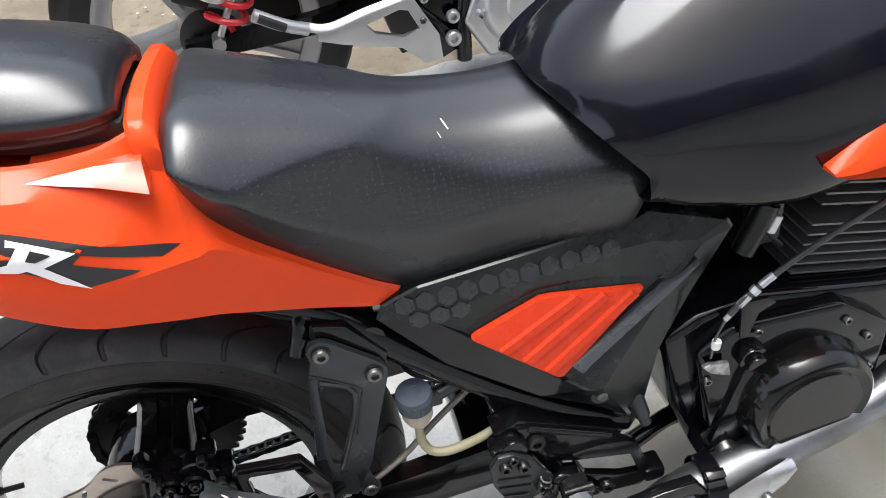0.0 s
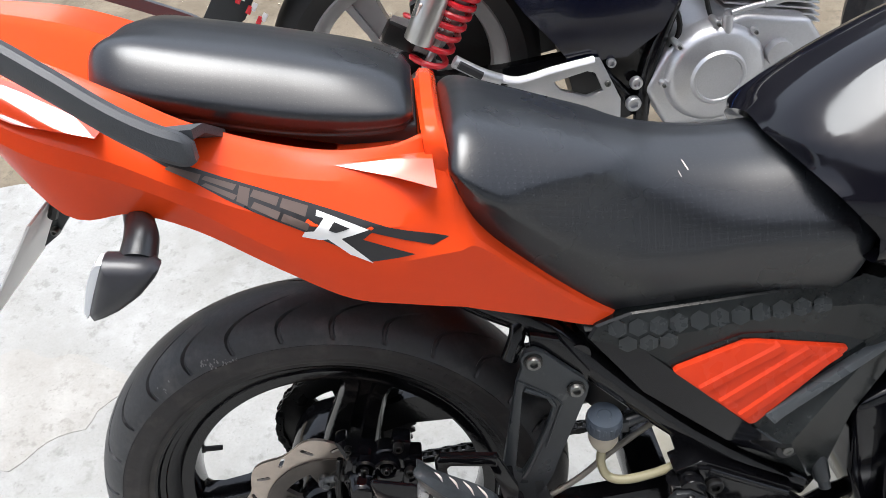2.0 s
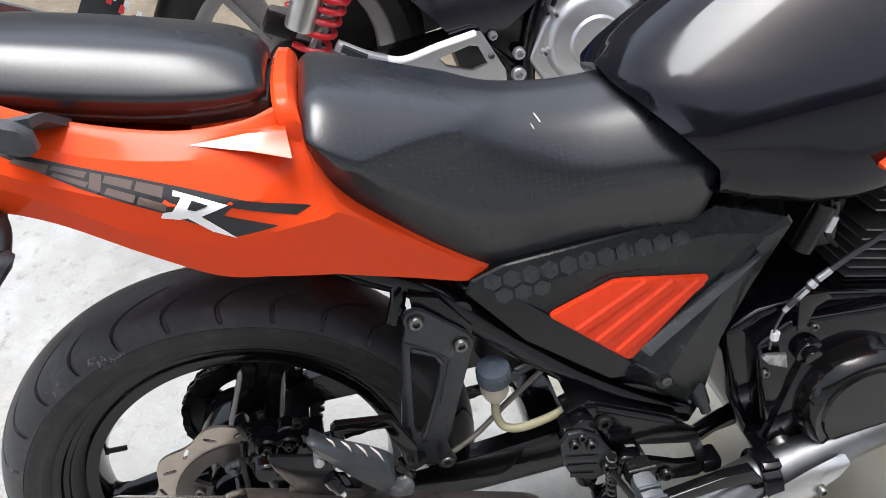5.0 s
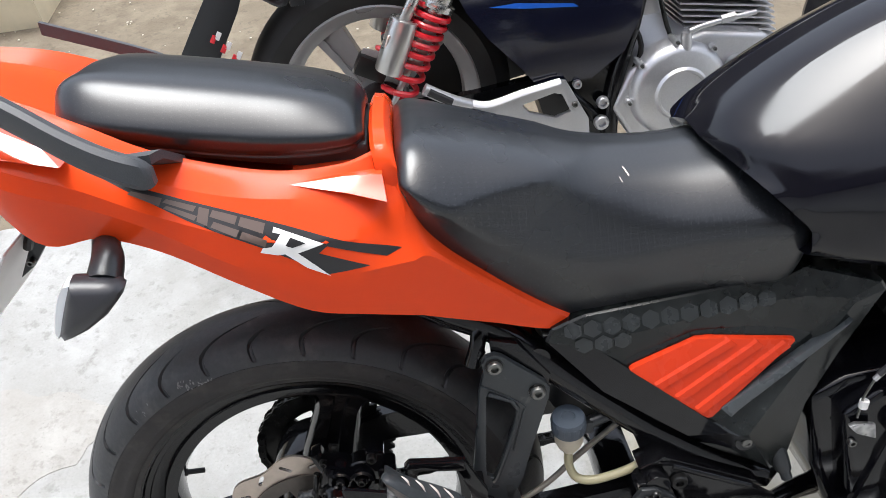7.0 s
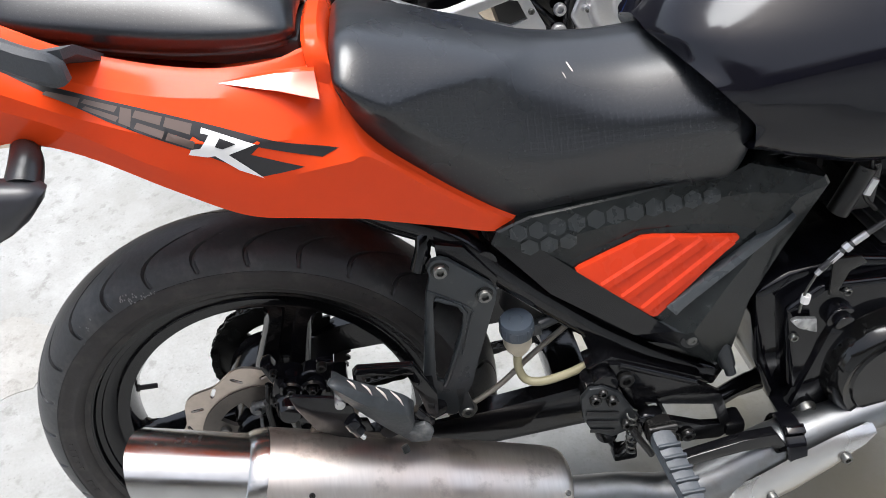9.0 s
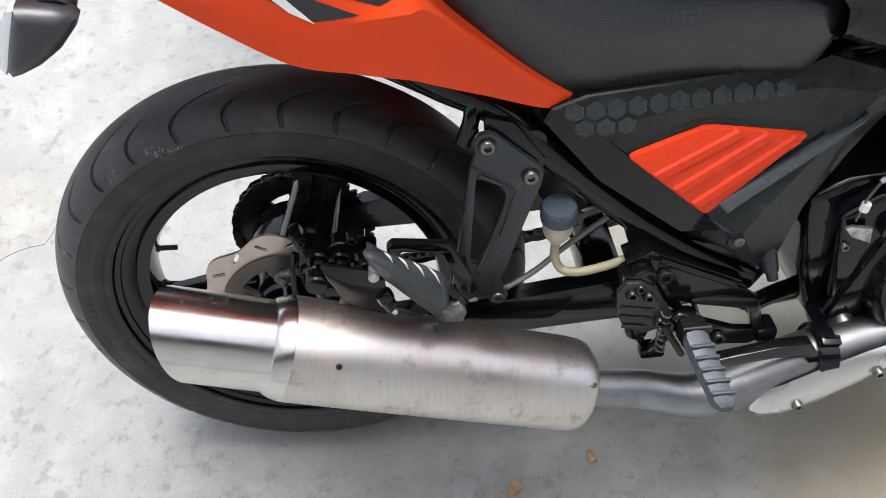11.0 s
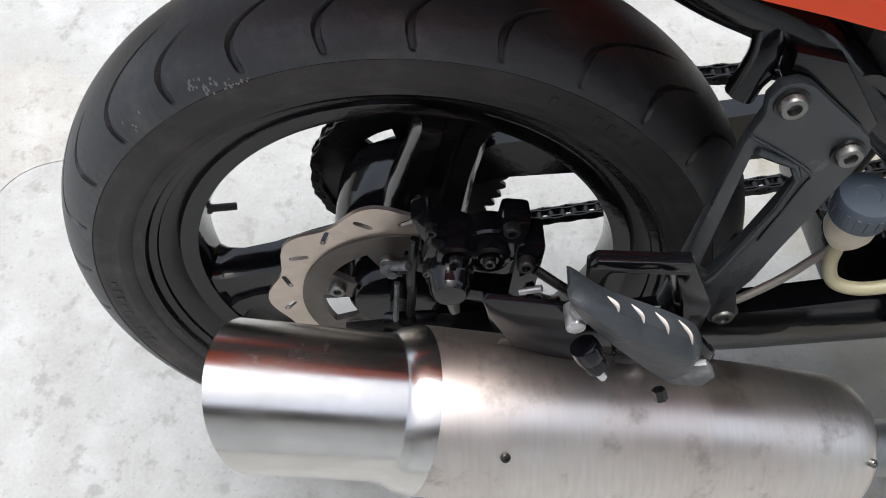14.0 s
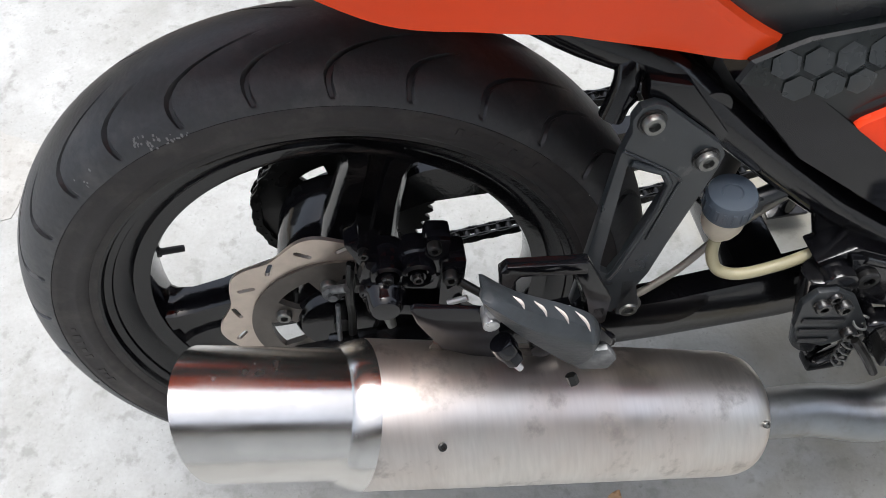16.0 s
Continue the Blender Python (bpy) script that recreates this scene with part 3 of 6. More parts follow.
rim_profile = [(0.229, 0.044), (0.2305, 0.049), (0.2285, 0.0515), (0.2255, 0.0500), (0.2235, 0.0455), (0.2175, 0.0430), (0.2165, 0.0405), (0.2080, 0.0375), (0.2010, 0.0290), (0.1930, 0.0275), (0.1865, 0.0255), (0.1835, 0.0150), (0.1825, 0.0)]
rim = part("rim", lathe([(r * 1.015, -y) for r, y in rim_profile] + [(r * 1.015, y) for r, y in reversed(rim_profile[:-1])], 160), FRAMEBLACK, bike, "gloss black alloy rim")


def spoke(a):
    rings = []
    for r, w, d in ((0.045, 0.036, 0.026), (0.085, 0.035, 0.022), (0.125, 0.031, 0.018), (0.160, 0.030, 0.018), (0.178, 0.034, 0.020), (0.190, 0.046, 0.024)):
        ring = []
        for t, y in ((-w, -d * 0.55), (-w * 0.8, -d), (-w * 0.28, -d), (-w * 0.2, -d * 0.72), (w * 0.2, -d * 0.72), (w * 0.28, -d), (w * 0.8, -d), (w, -d * 0.55), (w, d * 0.7), (w * 0.8, d), (-w * 0.8, d), (-w, d * 0.7)):
            c, s = math.cos(radians(a)), math.sin(radians(a))
            ring.append((r * c - t * s, y, r * s + t * c))
        rings.append(ring)
    return loft(rings)


for a in (71.5, 191.5, 311.5):
    part("spoke", spoke(a), FRAMEBLACK, rim)
for ob in (wheel, rim):
    ob.matrix_basis = pose(0.0062, 0.0043, -0.0044, -1.24, 0, -0.96)
part("hub", lathe([(0.0, -0.060), (0.040, -0.060), (0.046, -0.052), (0.047, -0.03), (0.052, 0.0), (0.060, 0.018), (0.064, 0.03), (0.063, 0.075), (0.060, 0.088), (0.0, 0.09)], 64), FRAMEBLACK, bike)
part("axle", merge(rod((0, -0.125, -0.002), (0, 0.125, -0.002), 0.009), rod((0, -0.132, -0.002), (0, -0.118, -0.002), 0.017, seg=6)), BOLT, bike)
v0, v1 = Vector((-0.177, 0.004, 0.066)), Vector((-0.1585, 0.012, 0.0585))
part("valve_stem", merge(rod(v0 + (v0 - v1), v0 + (v1 - v0) * 0.25, 0.0052), rod(v0, v1 + (v1 - v0) * 0.3, 0.0036)), DARKMETAL, rim)


def plate_with_holes(loops, y0, y1, bevel=0.0012):
    """A plate between y0 and y1: the first loop of x and z is its outline, the others are holes."""
    bm = bmesh.new()
    es = []
    for loop in loops:
        vs = [bm.verts.new((x, y0, z)) for x, z in loop]
        es += [bm.edges.new((vs[k], vs[(k + 1) % len(vs)])) for k in range(len(vs))]
    bmesh.ops.triangle_fill(bm, edges=es, use_beauty=True)
    r = bmesh.ops.extrude_face_region(bm, geom=list(bm.faces))
    bmesh.ops.translate(bm, vec=(0, y1 - y0, 0), verts=[v for v in r["geom"] if isinstance(v, bmesh.types.BMVert)])
    bmesh.ops.recalc_face_normals(bm, faces=bm.faces)
    return bevelled(bm, bevel, 2, 50)


def wave_disc():
    loops = [[(r * math.cos(radians(a)), r * math.sin(radians(a))) for a, r in ((k * 2, 0.1170 + 0.0055 * math.cos(radians(9 * (k * 2 - 177)))) for k in range(180))]]
    loops.append([(0.0885 * math.cos(radians(4 * k)), 0.0885 * math.sin(radians(4 * k))) for k in range(90)])
    for n in range(18):
        a = 142 + 20 * n
        t = a + (45 if n % 2 == 0 else -58)
        cx, cz = 0.1045 * math.cos(radians(a)), 0.1045 * math.sin(radians(a))
        ux, uz = math.cos(radians(t)), math.sin(radians(t))
        slot = []
        for end in (1, -1):
            for q in range(-90, 91, 36):
                lx, lz = end * (0.0062 + 0.0024 * math.cos(radians(q))), end * 0.0024 * math.sin(radians(q))
                slot.append((cx + lx * ux - lz * uz, cz + lx * uz + lz * ux))
        loops.append(slot)
    return plate_with_holes(loops, -0.0685, -0.0645, 0.0)


disc = part("brake_disc", wave_disc(), DISC, bike, "worn steel wave brake disc with slots")
disc.matrix_basis = pose(0.0045, 0.0145, -0.003, -1.24, 0, -0.96)
part("disc_carrier", lathe([(0.072, -0.0715), (0.0905, -0.0715), (0.0905, -0.064), (0.072, -0.064)], 90, True), CARRIER, disc, "dark brown grey disc carrier")
for a in (156, 216, 276, 336, 36, 96):
    part("carrier_arm", loft([[(r * math.cos(radians(a)) - t * math.sin(radians(a)), y, r * math.sin(radians(a)) + t * math.cos(radians(a))) for t, y in ((-w, -0.0712), (w, -0.0712), (w, -0.0645), (-w, -0.0645))] for r, w in ((0.03, 0.012), (0.052, 0.010), (0.075, 0.018))]), CARRIER, disc)
for a in (156, 216, 276, 336, 36, 96):
    bolt(polar(0.061, a, -0.0715), disc, 0.0075)

# caliper over the disc, on its bracket
cal = part("brake_caliper", box(0.068, -0.082, 0.108, 0.074, 0.032, 0.036, 0.008, (0, 20, 0)), GLOSS, bike, "gloss black brake caliper")
part("caliper_arm", box(0.098, -0.086, 0.128, 0.022, 0.024, 0.046, 0.005, (0, 12, 0)), GLOSS, cal)
part("caliper_arm", box(0.108, -0.086, 0.086, 0.022, 0.030, 0.076, 0.005, (0, 8, 0)), GLOSS, cal)
part("caliper_arm", box(0.040, -0.080, 0.124, 0.014, 0.020, 0.060, 0.003, (0, -16, 0)), GLOSS, cal)
for x, z, r in ((0.056, 0.118, 0.0150), (0.081, 0.114, 0.0165)):
    part("piston_housing", lathe([(0.0, -0.104), (r * 0.42, -0.104), (r * 0.50, -0.100), (r * 0.62, -0.100), (r * 0.70, -0.1045), (r * 0.92, -0.103), (r, -0.098), (r, -0.090), (r * 1.10, -0.088), (r * 1.10, -0.070)], 28, centre=(x, 0, z)), GLOSS, cal)
    bolt((x, -0.1045, z), cal, 0.0050, mat=DARKMETAL, h=0.004)
part("piston_housing", lathe([(0.0, -0.121), (0.012, -0.120), (0.0155, -0.115), (0.0165, -0.106), (0.019, -0.103), (0.019, -0.070)], 28, centre=(0.050, 0, 0.094)), GLOSS, cal)
part("pad_carrier", box(0.066, -0.084, 0.060, 0.052, 0.03, 0.018, 0.006, (0, 20, 0)), GLOSS, cal)
part("hose_union", merge(box(0.022, -0.078, 0.084, 0.030, 0.012, 0.012, 0.004, (0, -24, 0)), box(0.034, -0.090, 0.098, 0.018, 0.014, 0.012, 0.003, (0, 18, 0))), DARKMETAL, cal)
part("slide_pin", merge(lathe([(0.0, -0.080), (0.0045, -0.080), (0.0050, -0.076), (0.0095, -0.075), (0.0098, -0.071), (0.006, -0.070)], 20, centre=(0.002, 0, 0.069)), rod((0.004, -0.078, 0.080), (0.018, -0.086, 0.090), 0.0042, seg=12)), PEGMETAL, cal, "scratched grey slide pin")
part("wear_rod", rod((0.005, -0.082, 0.062), (-0.002, -0.092, 0.010), 0.0024, seg=8), PEGMETAL, cal)
part("caliper_plate", merge(prism([(0.022, -0.02), (0.030, 0.012), (0.05, 0.050), (0.085, 0.060), (0.118, 0.05), (0.11, 0.0), (0.06, -0.04)], -0.082, -0.074, 0.002), prism([(0.075, 0.062), (0.135, 0.047), (0.148, -0.012), (0.10, -0.03), (0.078, 0.03)], -0.104, -0.098, 0.0015)), FRAMEBLACK, bike)
for p, r in (((0.108, -0.103, 0.108), 0.007), ((0.115, -0.105, 0.058), 0.006), ((0.098, -0.100, 0.146), 0.006), ((0.040, -0.092, 0.142), 0.0045), ((0.034, -0.098, 0.100), 0.0048)):
    bolt(p, cal, r, mat=DARKMETAL)
part("bleed_nipple", rod((0.050, -0.108, 0.074), (0.052, -0.113, 0.062), 0.0055, 0.0042), BOLT, cal)
part("retaining_pin", rod((0.103, -0.11, 0.080), (0.120, -0.112, 0.086), 0.0028), BRIGHT, cal)
part("caliper_bracket", tube([(0.025, -0.075, 0.11), (0.018, -0.085, 0.075), (0.016, -0.085, 0.05), (0.01, -0.085, 0.01)], 0.004, 8), DARKMETAL, bike)
part("wheel_spindle_block", box(0.012, -0.095, -0.004, 0.05, 0.03, 0.046, 0.005), FRAMEBLACK, bike)


# sprocket and chain
def sprocket(R, teeth, y0, y1, holes):
    n = teeth * 6
    bm = bmesh.new()
    g = []
    for i in range(n):
        a = 360 * i / n
        tip = R + 0.0045 * (1 if i % 6 in (0, 1) else (0.35 if i % 6 in (2, 5) else -0.7))
        g.append([bm.verts.new(polar(r, a, y0)) for r in (0.030, 0.052, 0.066, 0.086, tip)])
    for i in range(n):
        a = 360 * i / n
        for j in range(4):
            if not (j == 1 and (a + holes) % 60 < 26):
                bm.faces.new((g[i][j], g[(i + 1) % n][j], g[(i + 1) % n][j + 1], g[i][j + 1]))
    r = bmesh.ops.extrude_face_region(bm, geom=list(bm.faces))
    bmesh.ops.translate(bm, vec=(0, y1 - y0, 0), verts=[v for v in r["geom"] if isinstance(v, bmesh.types.BMVert)])
    return bm


part("sprocket", sprocket(0.096, 42, 0.098, 0.103, -160), DARKMETAL, bike, "greasy dark toothed rear sprocket").matrix_basis = pose(0.009, 0, -0.002)


def chain_link(wide):
    y = 0.0075 if wide else 0.005
    out = []
    for s in (-1, 1):
        out.append(prism([(-0.0105 + 0.0058 * math.cos(radians(a)), 0.0058 * math.sin(radians(a))) for a in range(90, 271, 30)] + [(-0.003, -0.0042), (0.003, -0.0042)] + [(0.0105 + 0.0058 * math.cos(radians(a)), 0.0058 * math.sin(radians(a))) for a in range(-90, 91, 30)] + [(0.003, 0.0042), (-0.003, 0.0042)], s * y - 0.0008, s * y + 0.0008, 0.0))
    for x in (-0.0064, 0.0064):
        out.append(rod((x, -0.0095 if wide else -0.005, 0), (x, 0.0095 if wide else 0.005, 0), 0.0020 if wide else 0.0040, seg=10))
    return merge(*out)


chain_path = [(polar(0.097, a, 0.1)) for a in range(268, 88, -12)] + [(0.10, 0.1, 0.098), (0.30, 0.1, 0.103), (0.55, 0.1, 0.108)]
lower_path = [polar(0.097, 274, 0.1), (0.10, 0.1, -0.087), (0.22, 0.1, -0.073), (0.55, 0.1, -0.03)]
chain = None
for path in (chain_path, lower_path):
    pts = [Vector(p) for p in path]
    acc, idx, here, flip = 0.0, 0, pts[0].copy(), False
    proto = {}
    while idx < len(pts) - 1:
        d = pts[idx + 1] - here
        if d.length < 0.0127:
            idx += 1
            continue
        nxt = here + d.normalized() * 0.0127
        mid = (here + nxt) / 2
        ang = -math.degrees(math.atan2(d.z, d.x))
        m = pose(mid.x, mid.y, mid.z, 0, ang, 0)
        if chain is None:
            chain = part("chain", chain_link(True), DARKMETAL, bike, "greasy black drive chain")
            chain.matrix_basis = pose(0.009, 0, -0.002) @ m
            wide_data, narrow = chain.data, part("link", chain_link(False), DARKMETAL, chain).data
            back = m.inverted()
            bpy.data.objects.remove(bpy.data.objects["link"])
        else:
            o = new("link", wide_data if flip else narrow)
            o.parent = chain
            o.matrix_basis = back @ m
        flip = not flip
        here = nxt

# swingarm, with box section arms
def arm(y0, y1, name):
    st = [(-0.045, -0.006, 0.019), (0.02, -0.004, 0.022), (0.10, -0.004, 0.024), (0.30, 0.002, 0.030), (0.42, 0.012, 0.034), (0.54, 0.034, 0.036)]
    rings = []
    for x, zc, h in st:
        if y1 > 0:
            zc += 0.026 * min(1.0, max(0.0, (x - 0.02) / 0.07))
        rings.append([(x, y, z) for y, z in ((y0, zc - h * 0.7), (y0 + 0.004 * (1 if y1 > y0 else -1), zc - h), (y1, zc - h), (y1, zc + h), (y0 + 0.004 * (1 if y1 > y0 else -1), zc + h), (y0, zc + h * 0.7))])
    return loft(rings)


swing = part("swingarm", merge(arm(-0.114, -0.086, "r"), arm(0.114, 0.086, "l"), box(0.40, 0, 0.01, 0.05, 0.18, 0.05, 0.01), rod((0.54, -0.12, 0.034), (0.54, 0.12, 0.034), 0.026)), FRAMEBLACK, bike, "gloss black box section swingarm")
part("chain_guard", box(0.13, 0.102, 0.122, 0.17, 0.028, 0.004, 0.001, (0, -1, 0)), SATIN, bike)

# silencer: a turned body on a slanted axis
M0, MU = Vector((0.020, -0.217, 0.108)), Vector((0.910, 0.063, -0.412)).normalized()


def on_axis(profile, seg=72, slash=0.0):
    """A body turned about the silencer's axis; the profile gives the way along it and the radius."""
    up = (Vector((0, 0, 1)) - MU * MU.z).normalized()
    sd = MU.cross(up)
    bm = bmesh.new()
    rings = []
    for k, (s, r) in enumerate(profile):
        rings.append([bm.verts.new(M0 + MU * (s + (slash * r * (math.sin(a) + 3.3 * math.cos(a)) if s < -0.09 else 0)) + r * (math.cos(a) * up + math.sin(a) * sd)) for a in (2 * math.pi * j / seg for j in range(seg))])
    for a, b in zip(rings, rings[1:]):
        for j in range(seg):
            bm.faces.new((a[j], a[(j + 1) % seg], b[(j + 1) % seg], b[j]))
    return bm


silencer = part("silencer", on_axis([(-0.004, 0.047), (0.0, 0.0540), (0.006, 0.0562), (0.10, 0.0566), (0.25, 0.0564), (0.335, 0.0560), (0.347, 0.0552), (0.3535, 0.0535), (0.3570, 0.0500), (0.3585, 0.040), (0.359, 0.02)]), STEEL, bike, "brushed stainless silencer body with pinkish brown and dark blotches")
part("tip", on_axis([(-0.020, 0.0440), (-0.1015, 0.0455), (-0.1030, 0.0473), (-0.018, 0.0483), (-0.006, 0.0490), (0.004, 0.0490)], slash=-0.20), STEEL2, silencer, "polished stainless tip")
part("collar", on_axis([(-0.015, 0.0485), (-0.0135, 0.0503), (-0.008, 0.0530), (0.000, 0.0555), (0.004, 0.0561)]), STEEL2, silencer, "welded polished collar ring")
part("inner_pipe", on_axis([(-0.02, 0.020), (-0.095, 0.0205), (-0.097, 0.0440)], slash=-0.20), DARKMETAL, silencer, "sooty inner pipe")
up_axis = (Vector((0, 0, 1)) - MU * MU.z).normalized()
side_axis = MU.cross(up_axis)


def on_body(s, deg, r=0.0567):
    return M0 + MU * s + r * (math.cos(radians(deg)) * up_axis + math.sin(radians(deg)) * side_axis)


RIV = 54
for s, a in ((0.050, RIV), (0.346, RIV - 14)):
    n = (on_body(s, a) - (M0 + MU * s)).normalized()
    bolt(on_body(s, a), silencer, 0.0032, "rivet", DARKMETAL if s < 0.3 else BOLT, n, 0.002)
part("hanger_plate", merge(prism([(0.074, 0.193), (0.078, 0.195), (0.126, 0.180), (0.135, 0.172), (0.136, 0.112), (0.128, 0.112), (0.092, 0.138), (0.077, 0.176)], -0.192, -0.187, 0.0015)), GLOSS, bike, "gloss black hanger plate above the silencer")
part("hanger_tab", merge(box(0.127, -0.190, 0.112, 0.080, 0.010, 0.003, 0.001, (0, 23, 0)), box(0.122, -0.186, 0.118, 0.085, 0.003, 0.014, 0.001, (0, 23, 0))), CARRIER, silencer, "welded steel tab")

# pipe from the engine, heat shield and clamp
pipe = part("exhaust_pipe", tube([tuple(M0 + MU * 0.345), (0.375, -0.195, -0.050), (0.43, -0.192, -0.066), (0.49, -0.198, -0.078), (0.55, -0.195, -0.066), (0.62, -0.19, -0.036), (0.72, -0.182, -0.012), (0.86, -0.172, 0.02), (1.02, -0.13, 0.09)], 0.03, 24, 8, radii=[0.0225, 0.0232, 0.0250, 0.0280, 0.0310, 0.0320, 0.026, 0.023, 0.022]), BLUED, bike, "heat blued steel exhaust pipe")
part("pipe_bracket", prism([(0.490, 0.002), (0.506, 0.007), (0.569, 0.019), (0.608, 0.020), (0.625, -0.007), (0.642, -0.039), (0.624, -0.038), (0.606, -0.003), (0.572, -0.001), (0.509, -0.008), (0.490, -0.012)], -0.214, -0.200, 0.002), FRAMEBLACK, pipe, "angled black bracket strip over the pipe")
clamp = part("clamp", merge(lathe([(0.036, -0.012), (0.038, -0.010), (0.038, 0.010), (0.036, 0.012)], 40), box(0.0, 0.0, 0.041, 0.012, 0.022, 0.014, 0.002)), GLOSS, pipe, "black pipe clamp")
clamp.matrix_basis = pose(0.638, -0.189, -0.032, 0, -20, 86)
shield = part("heat_shield", loft([[(x, y + dy, zc + k * h) for k, dy in ((-1, 0.010), (-0.6, -0.001), (0, -0.006), (0.6, -0.001), (1, 0.010), (0.6, 0.006), (-0.6, 0.006))] for x, zc, h, y in ((0.551, -0.078, 0.008, -0.224), (0.560, -0.075, 0.020, -0.231), (0.585, -0.066, 0.028, -0.235), (0.63, -0.048, 0.031, -0.232), (0.68, -0.027, 0.026, -0.226), (0.715, -0.012, 0.015, -0.220), (0.733, -0.006, 0.005, -0.212))]), SHIELD, pipe, "polished steel heat shield with two screws")
bolt((0.600, -0.2395, -0.060), shield, 0.0065)
bolt((0.690, -0.231, -0.023), shield, 0.0065)
part("down_pipe", tube([(0.72, -0.10, -0.09), (0.71, -0.13, -0.06), (0.70, -0.16, -0.03)], 0.016), COPPER, pipe, "rusty brown branch pipe")

# ---- bodywork of the orange motorcycle ----
def half(by, bz, my, mz, sy, sz, tz, ty=0.45):
    """A seat's half section: under edge, side, shoulder, top."""
    return [(-by * 0.5, bz + 0.012), (-by * 0.95, bz + 0.002), (-by, bz + 0.006), (-(by + my) / 2 - 0.003, (bz + mz) / 2), (-my, mz), (-sy, sz), (-sy * ty, tz - 0.002), (0.0, tz)]


def tucked(by, bz, *rest):
    """A seat section whose lower edge hides behind the cowl."""
    sec = half(by, bz, *rest)
    return [(sec[0][0], bz - 0.010), (-by * 0.86, bz - 0.016), (-by + 0.008, bz - 0.013)] + sec[3:]


seat = part("rider_seat", drawn_in(sheared(loft(smooth_sections([
    (0.1815, half(0.115, 0.490, 0.118, 0.500, 0.085, 0.512, 0.514)),
    (0.1850, half(0.132, 0.486, 0.136, 0.505, 0.100, 0.526, 0.532)),
    (0.205, tucked(0.142, 0.452, 0.148, 0.492, 0.108, 0.528, 0.541)),
    (0.255, tucked(0.146, 0.402, 0.150, 0.458, 0.110, 0.506, 0.527)),
    (0.305, tucked(0.147, 0.358, 0.150, 0.428, 0.108, 0.486, 0.509)),
    (0.348, tucked(0.146, 0.324, 0.148, 0.412, 0.106, 0.469, 0.494)),
    (0.385, tucked(0.146, 0.324, 0.147, 0.408, 0.104, 0.460, 0.484)),
    (0.450, tucked(0.145, 0.342, 0.144, 0.412, 0.098, 0.454, 0.475)),
    (0.520, tucked(0.145, 0.349, 0.143, 0.410, 0.097, 0.452, 0.473)),
    (0.553, tucked(0.144, 0.352, 0.142, 0.405, 0.095, 0.448, 0.470)),
    (0.568, tucked(0.141, 0.366, 0.139, 0.402, 0.093, 0.442, 0.464)),
    (0.575, tucked(0.134, 0.380, 0.132, 0.398, 0.090, 0.436, 0.458))], 8, 6))), waist), VINYL, bike, "dimpled black vinyl rider seat with a small tear")
seat_tree = tree_of(seat)
part("tear", patch([(0.4052, -0.070), (0.4064, -0.070), (0.4098, -0.0805), (0.4087, -0.0815), (0.4066, -0.076)], seat_tree), FOAM, seat, "pale torn spot")
part("scuff", patch([(0.3985, -0.083), (0.3993, -0.083), (0.4012, -0.0875), (0.4004, -0.088)], seat_tree, 0.0005), FOAM, seat)
pillion = part("pillion_seat", sheared(loft(smooth_sections([
    (-0.116, half(0.060, 0.588, 0.062, 0.597, 0.045, 0.607, 0.608)),
    (-0.112, half(0.082, 0.580, 0.085, 0.600, 0.064, 0.622, 0.626)),
    (-0.085, half(0.098, 0.572, 0.104, 0.598, 0.076, 0.628, 0.636)),
    (-0.03, half(0.104, 0.558, 0.110, 0.585, 0.080, 0.616, 0.628)),
    (0.05, half(0.106, 0.538, 0.111, 0.566, 0.080, 0.597, 0.610)),
    (0.11, half(0.105, 0.530, 0.110, 0.556, 0.078, 0.583, 0.593)),
    (0.145, half(0.098, 0.530, 0.102, 0.552, 0.070, 0.570, 0.577)),
    (0.156, half(0.082, 0.534, 0.085, 0.548, 0.055, 0.558, 0.561))], 8, 6))), VINYL, bike, "rounded black vinyl pillion seat pad")
part("seat_base", sheared(prism([(-0.10, 0.568), (0.0, 0.545), (0.10, 0.520), (0.158, 0.520), (0.158, 0.535), (0.05, 0.55), (-0.10, 0.585)], -0.095, 0.095, 0.004)), DARKPLASTIC, pillion, "black seat base")


def tail_half(lip, lipin, a, b, crease, low, under):
    turn = 0.5 * max(0.0, crease[0] - low[0])
    low = (low[0] + turn, low[1] + 0.35 * turn)
    return [(-under[0], under[1]), (-low[0], low[1]), (-crease[0], crease[1]), (-b[0], b[1]), (-a[0], a[1]), (-lip[0], lip[1]), (-lip[0] + 0.003, lip[1] + 0.003), (-lipin[0], lipin[1]), (0.0, lipin[1])]


def line_sections(stations, n):
    cols = list(zip(*[[Vector((x, y, z)) for y, z in h] for x, h in stations]))
    dense = [curve_points(c, n) for c in cols]
    rings = []
    for sec in zip(*dense):
        hl = []
        for p, q in zip(sec, sec[1:]):
            hl += [p, p.lerp(q, 0.34), p.lerp(q, 0.67)]
        hl.append(sec[-1])
        rings.append(hl + [Vector((p.x, -p.y, p.z)) for p in reversed(hl) if abs(p.y) > 1e-4])
    return rings


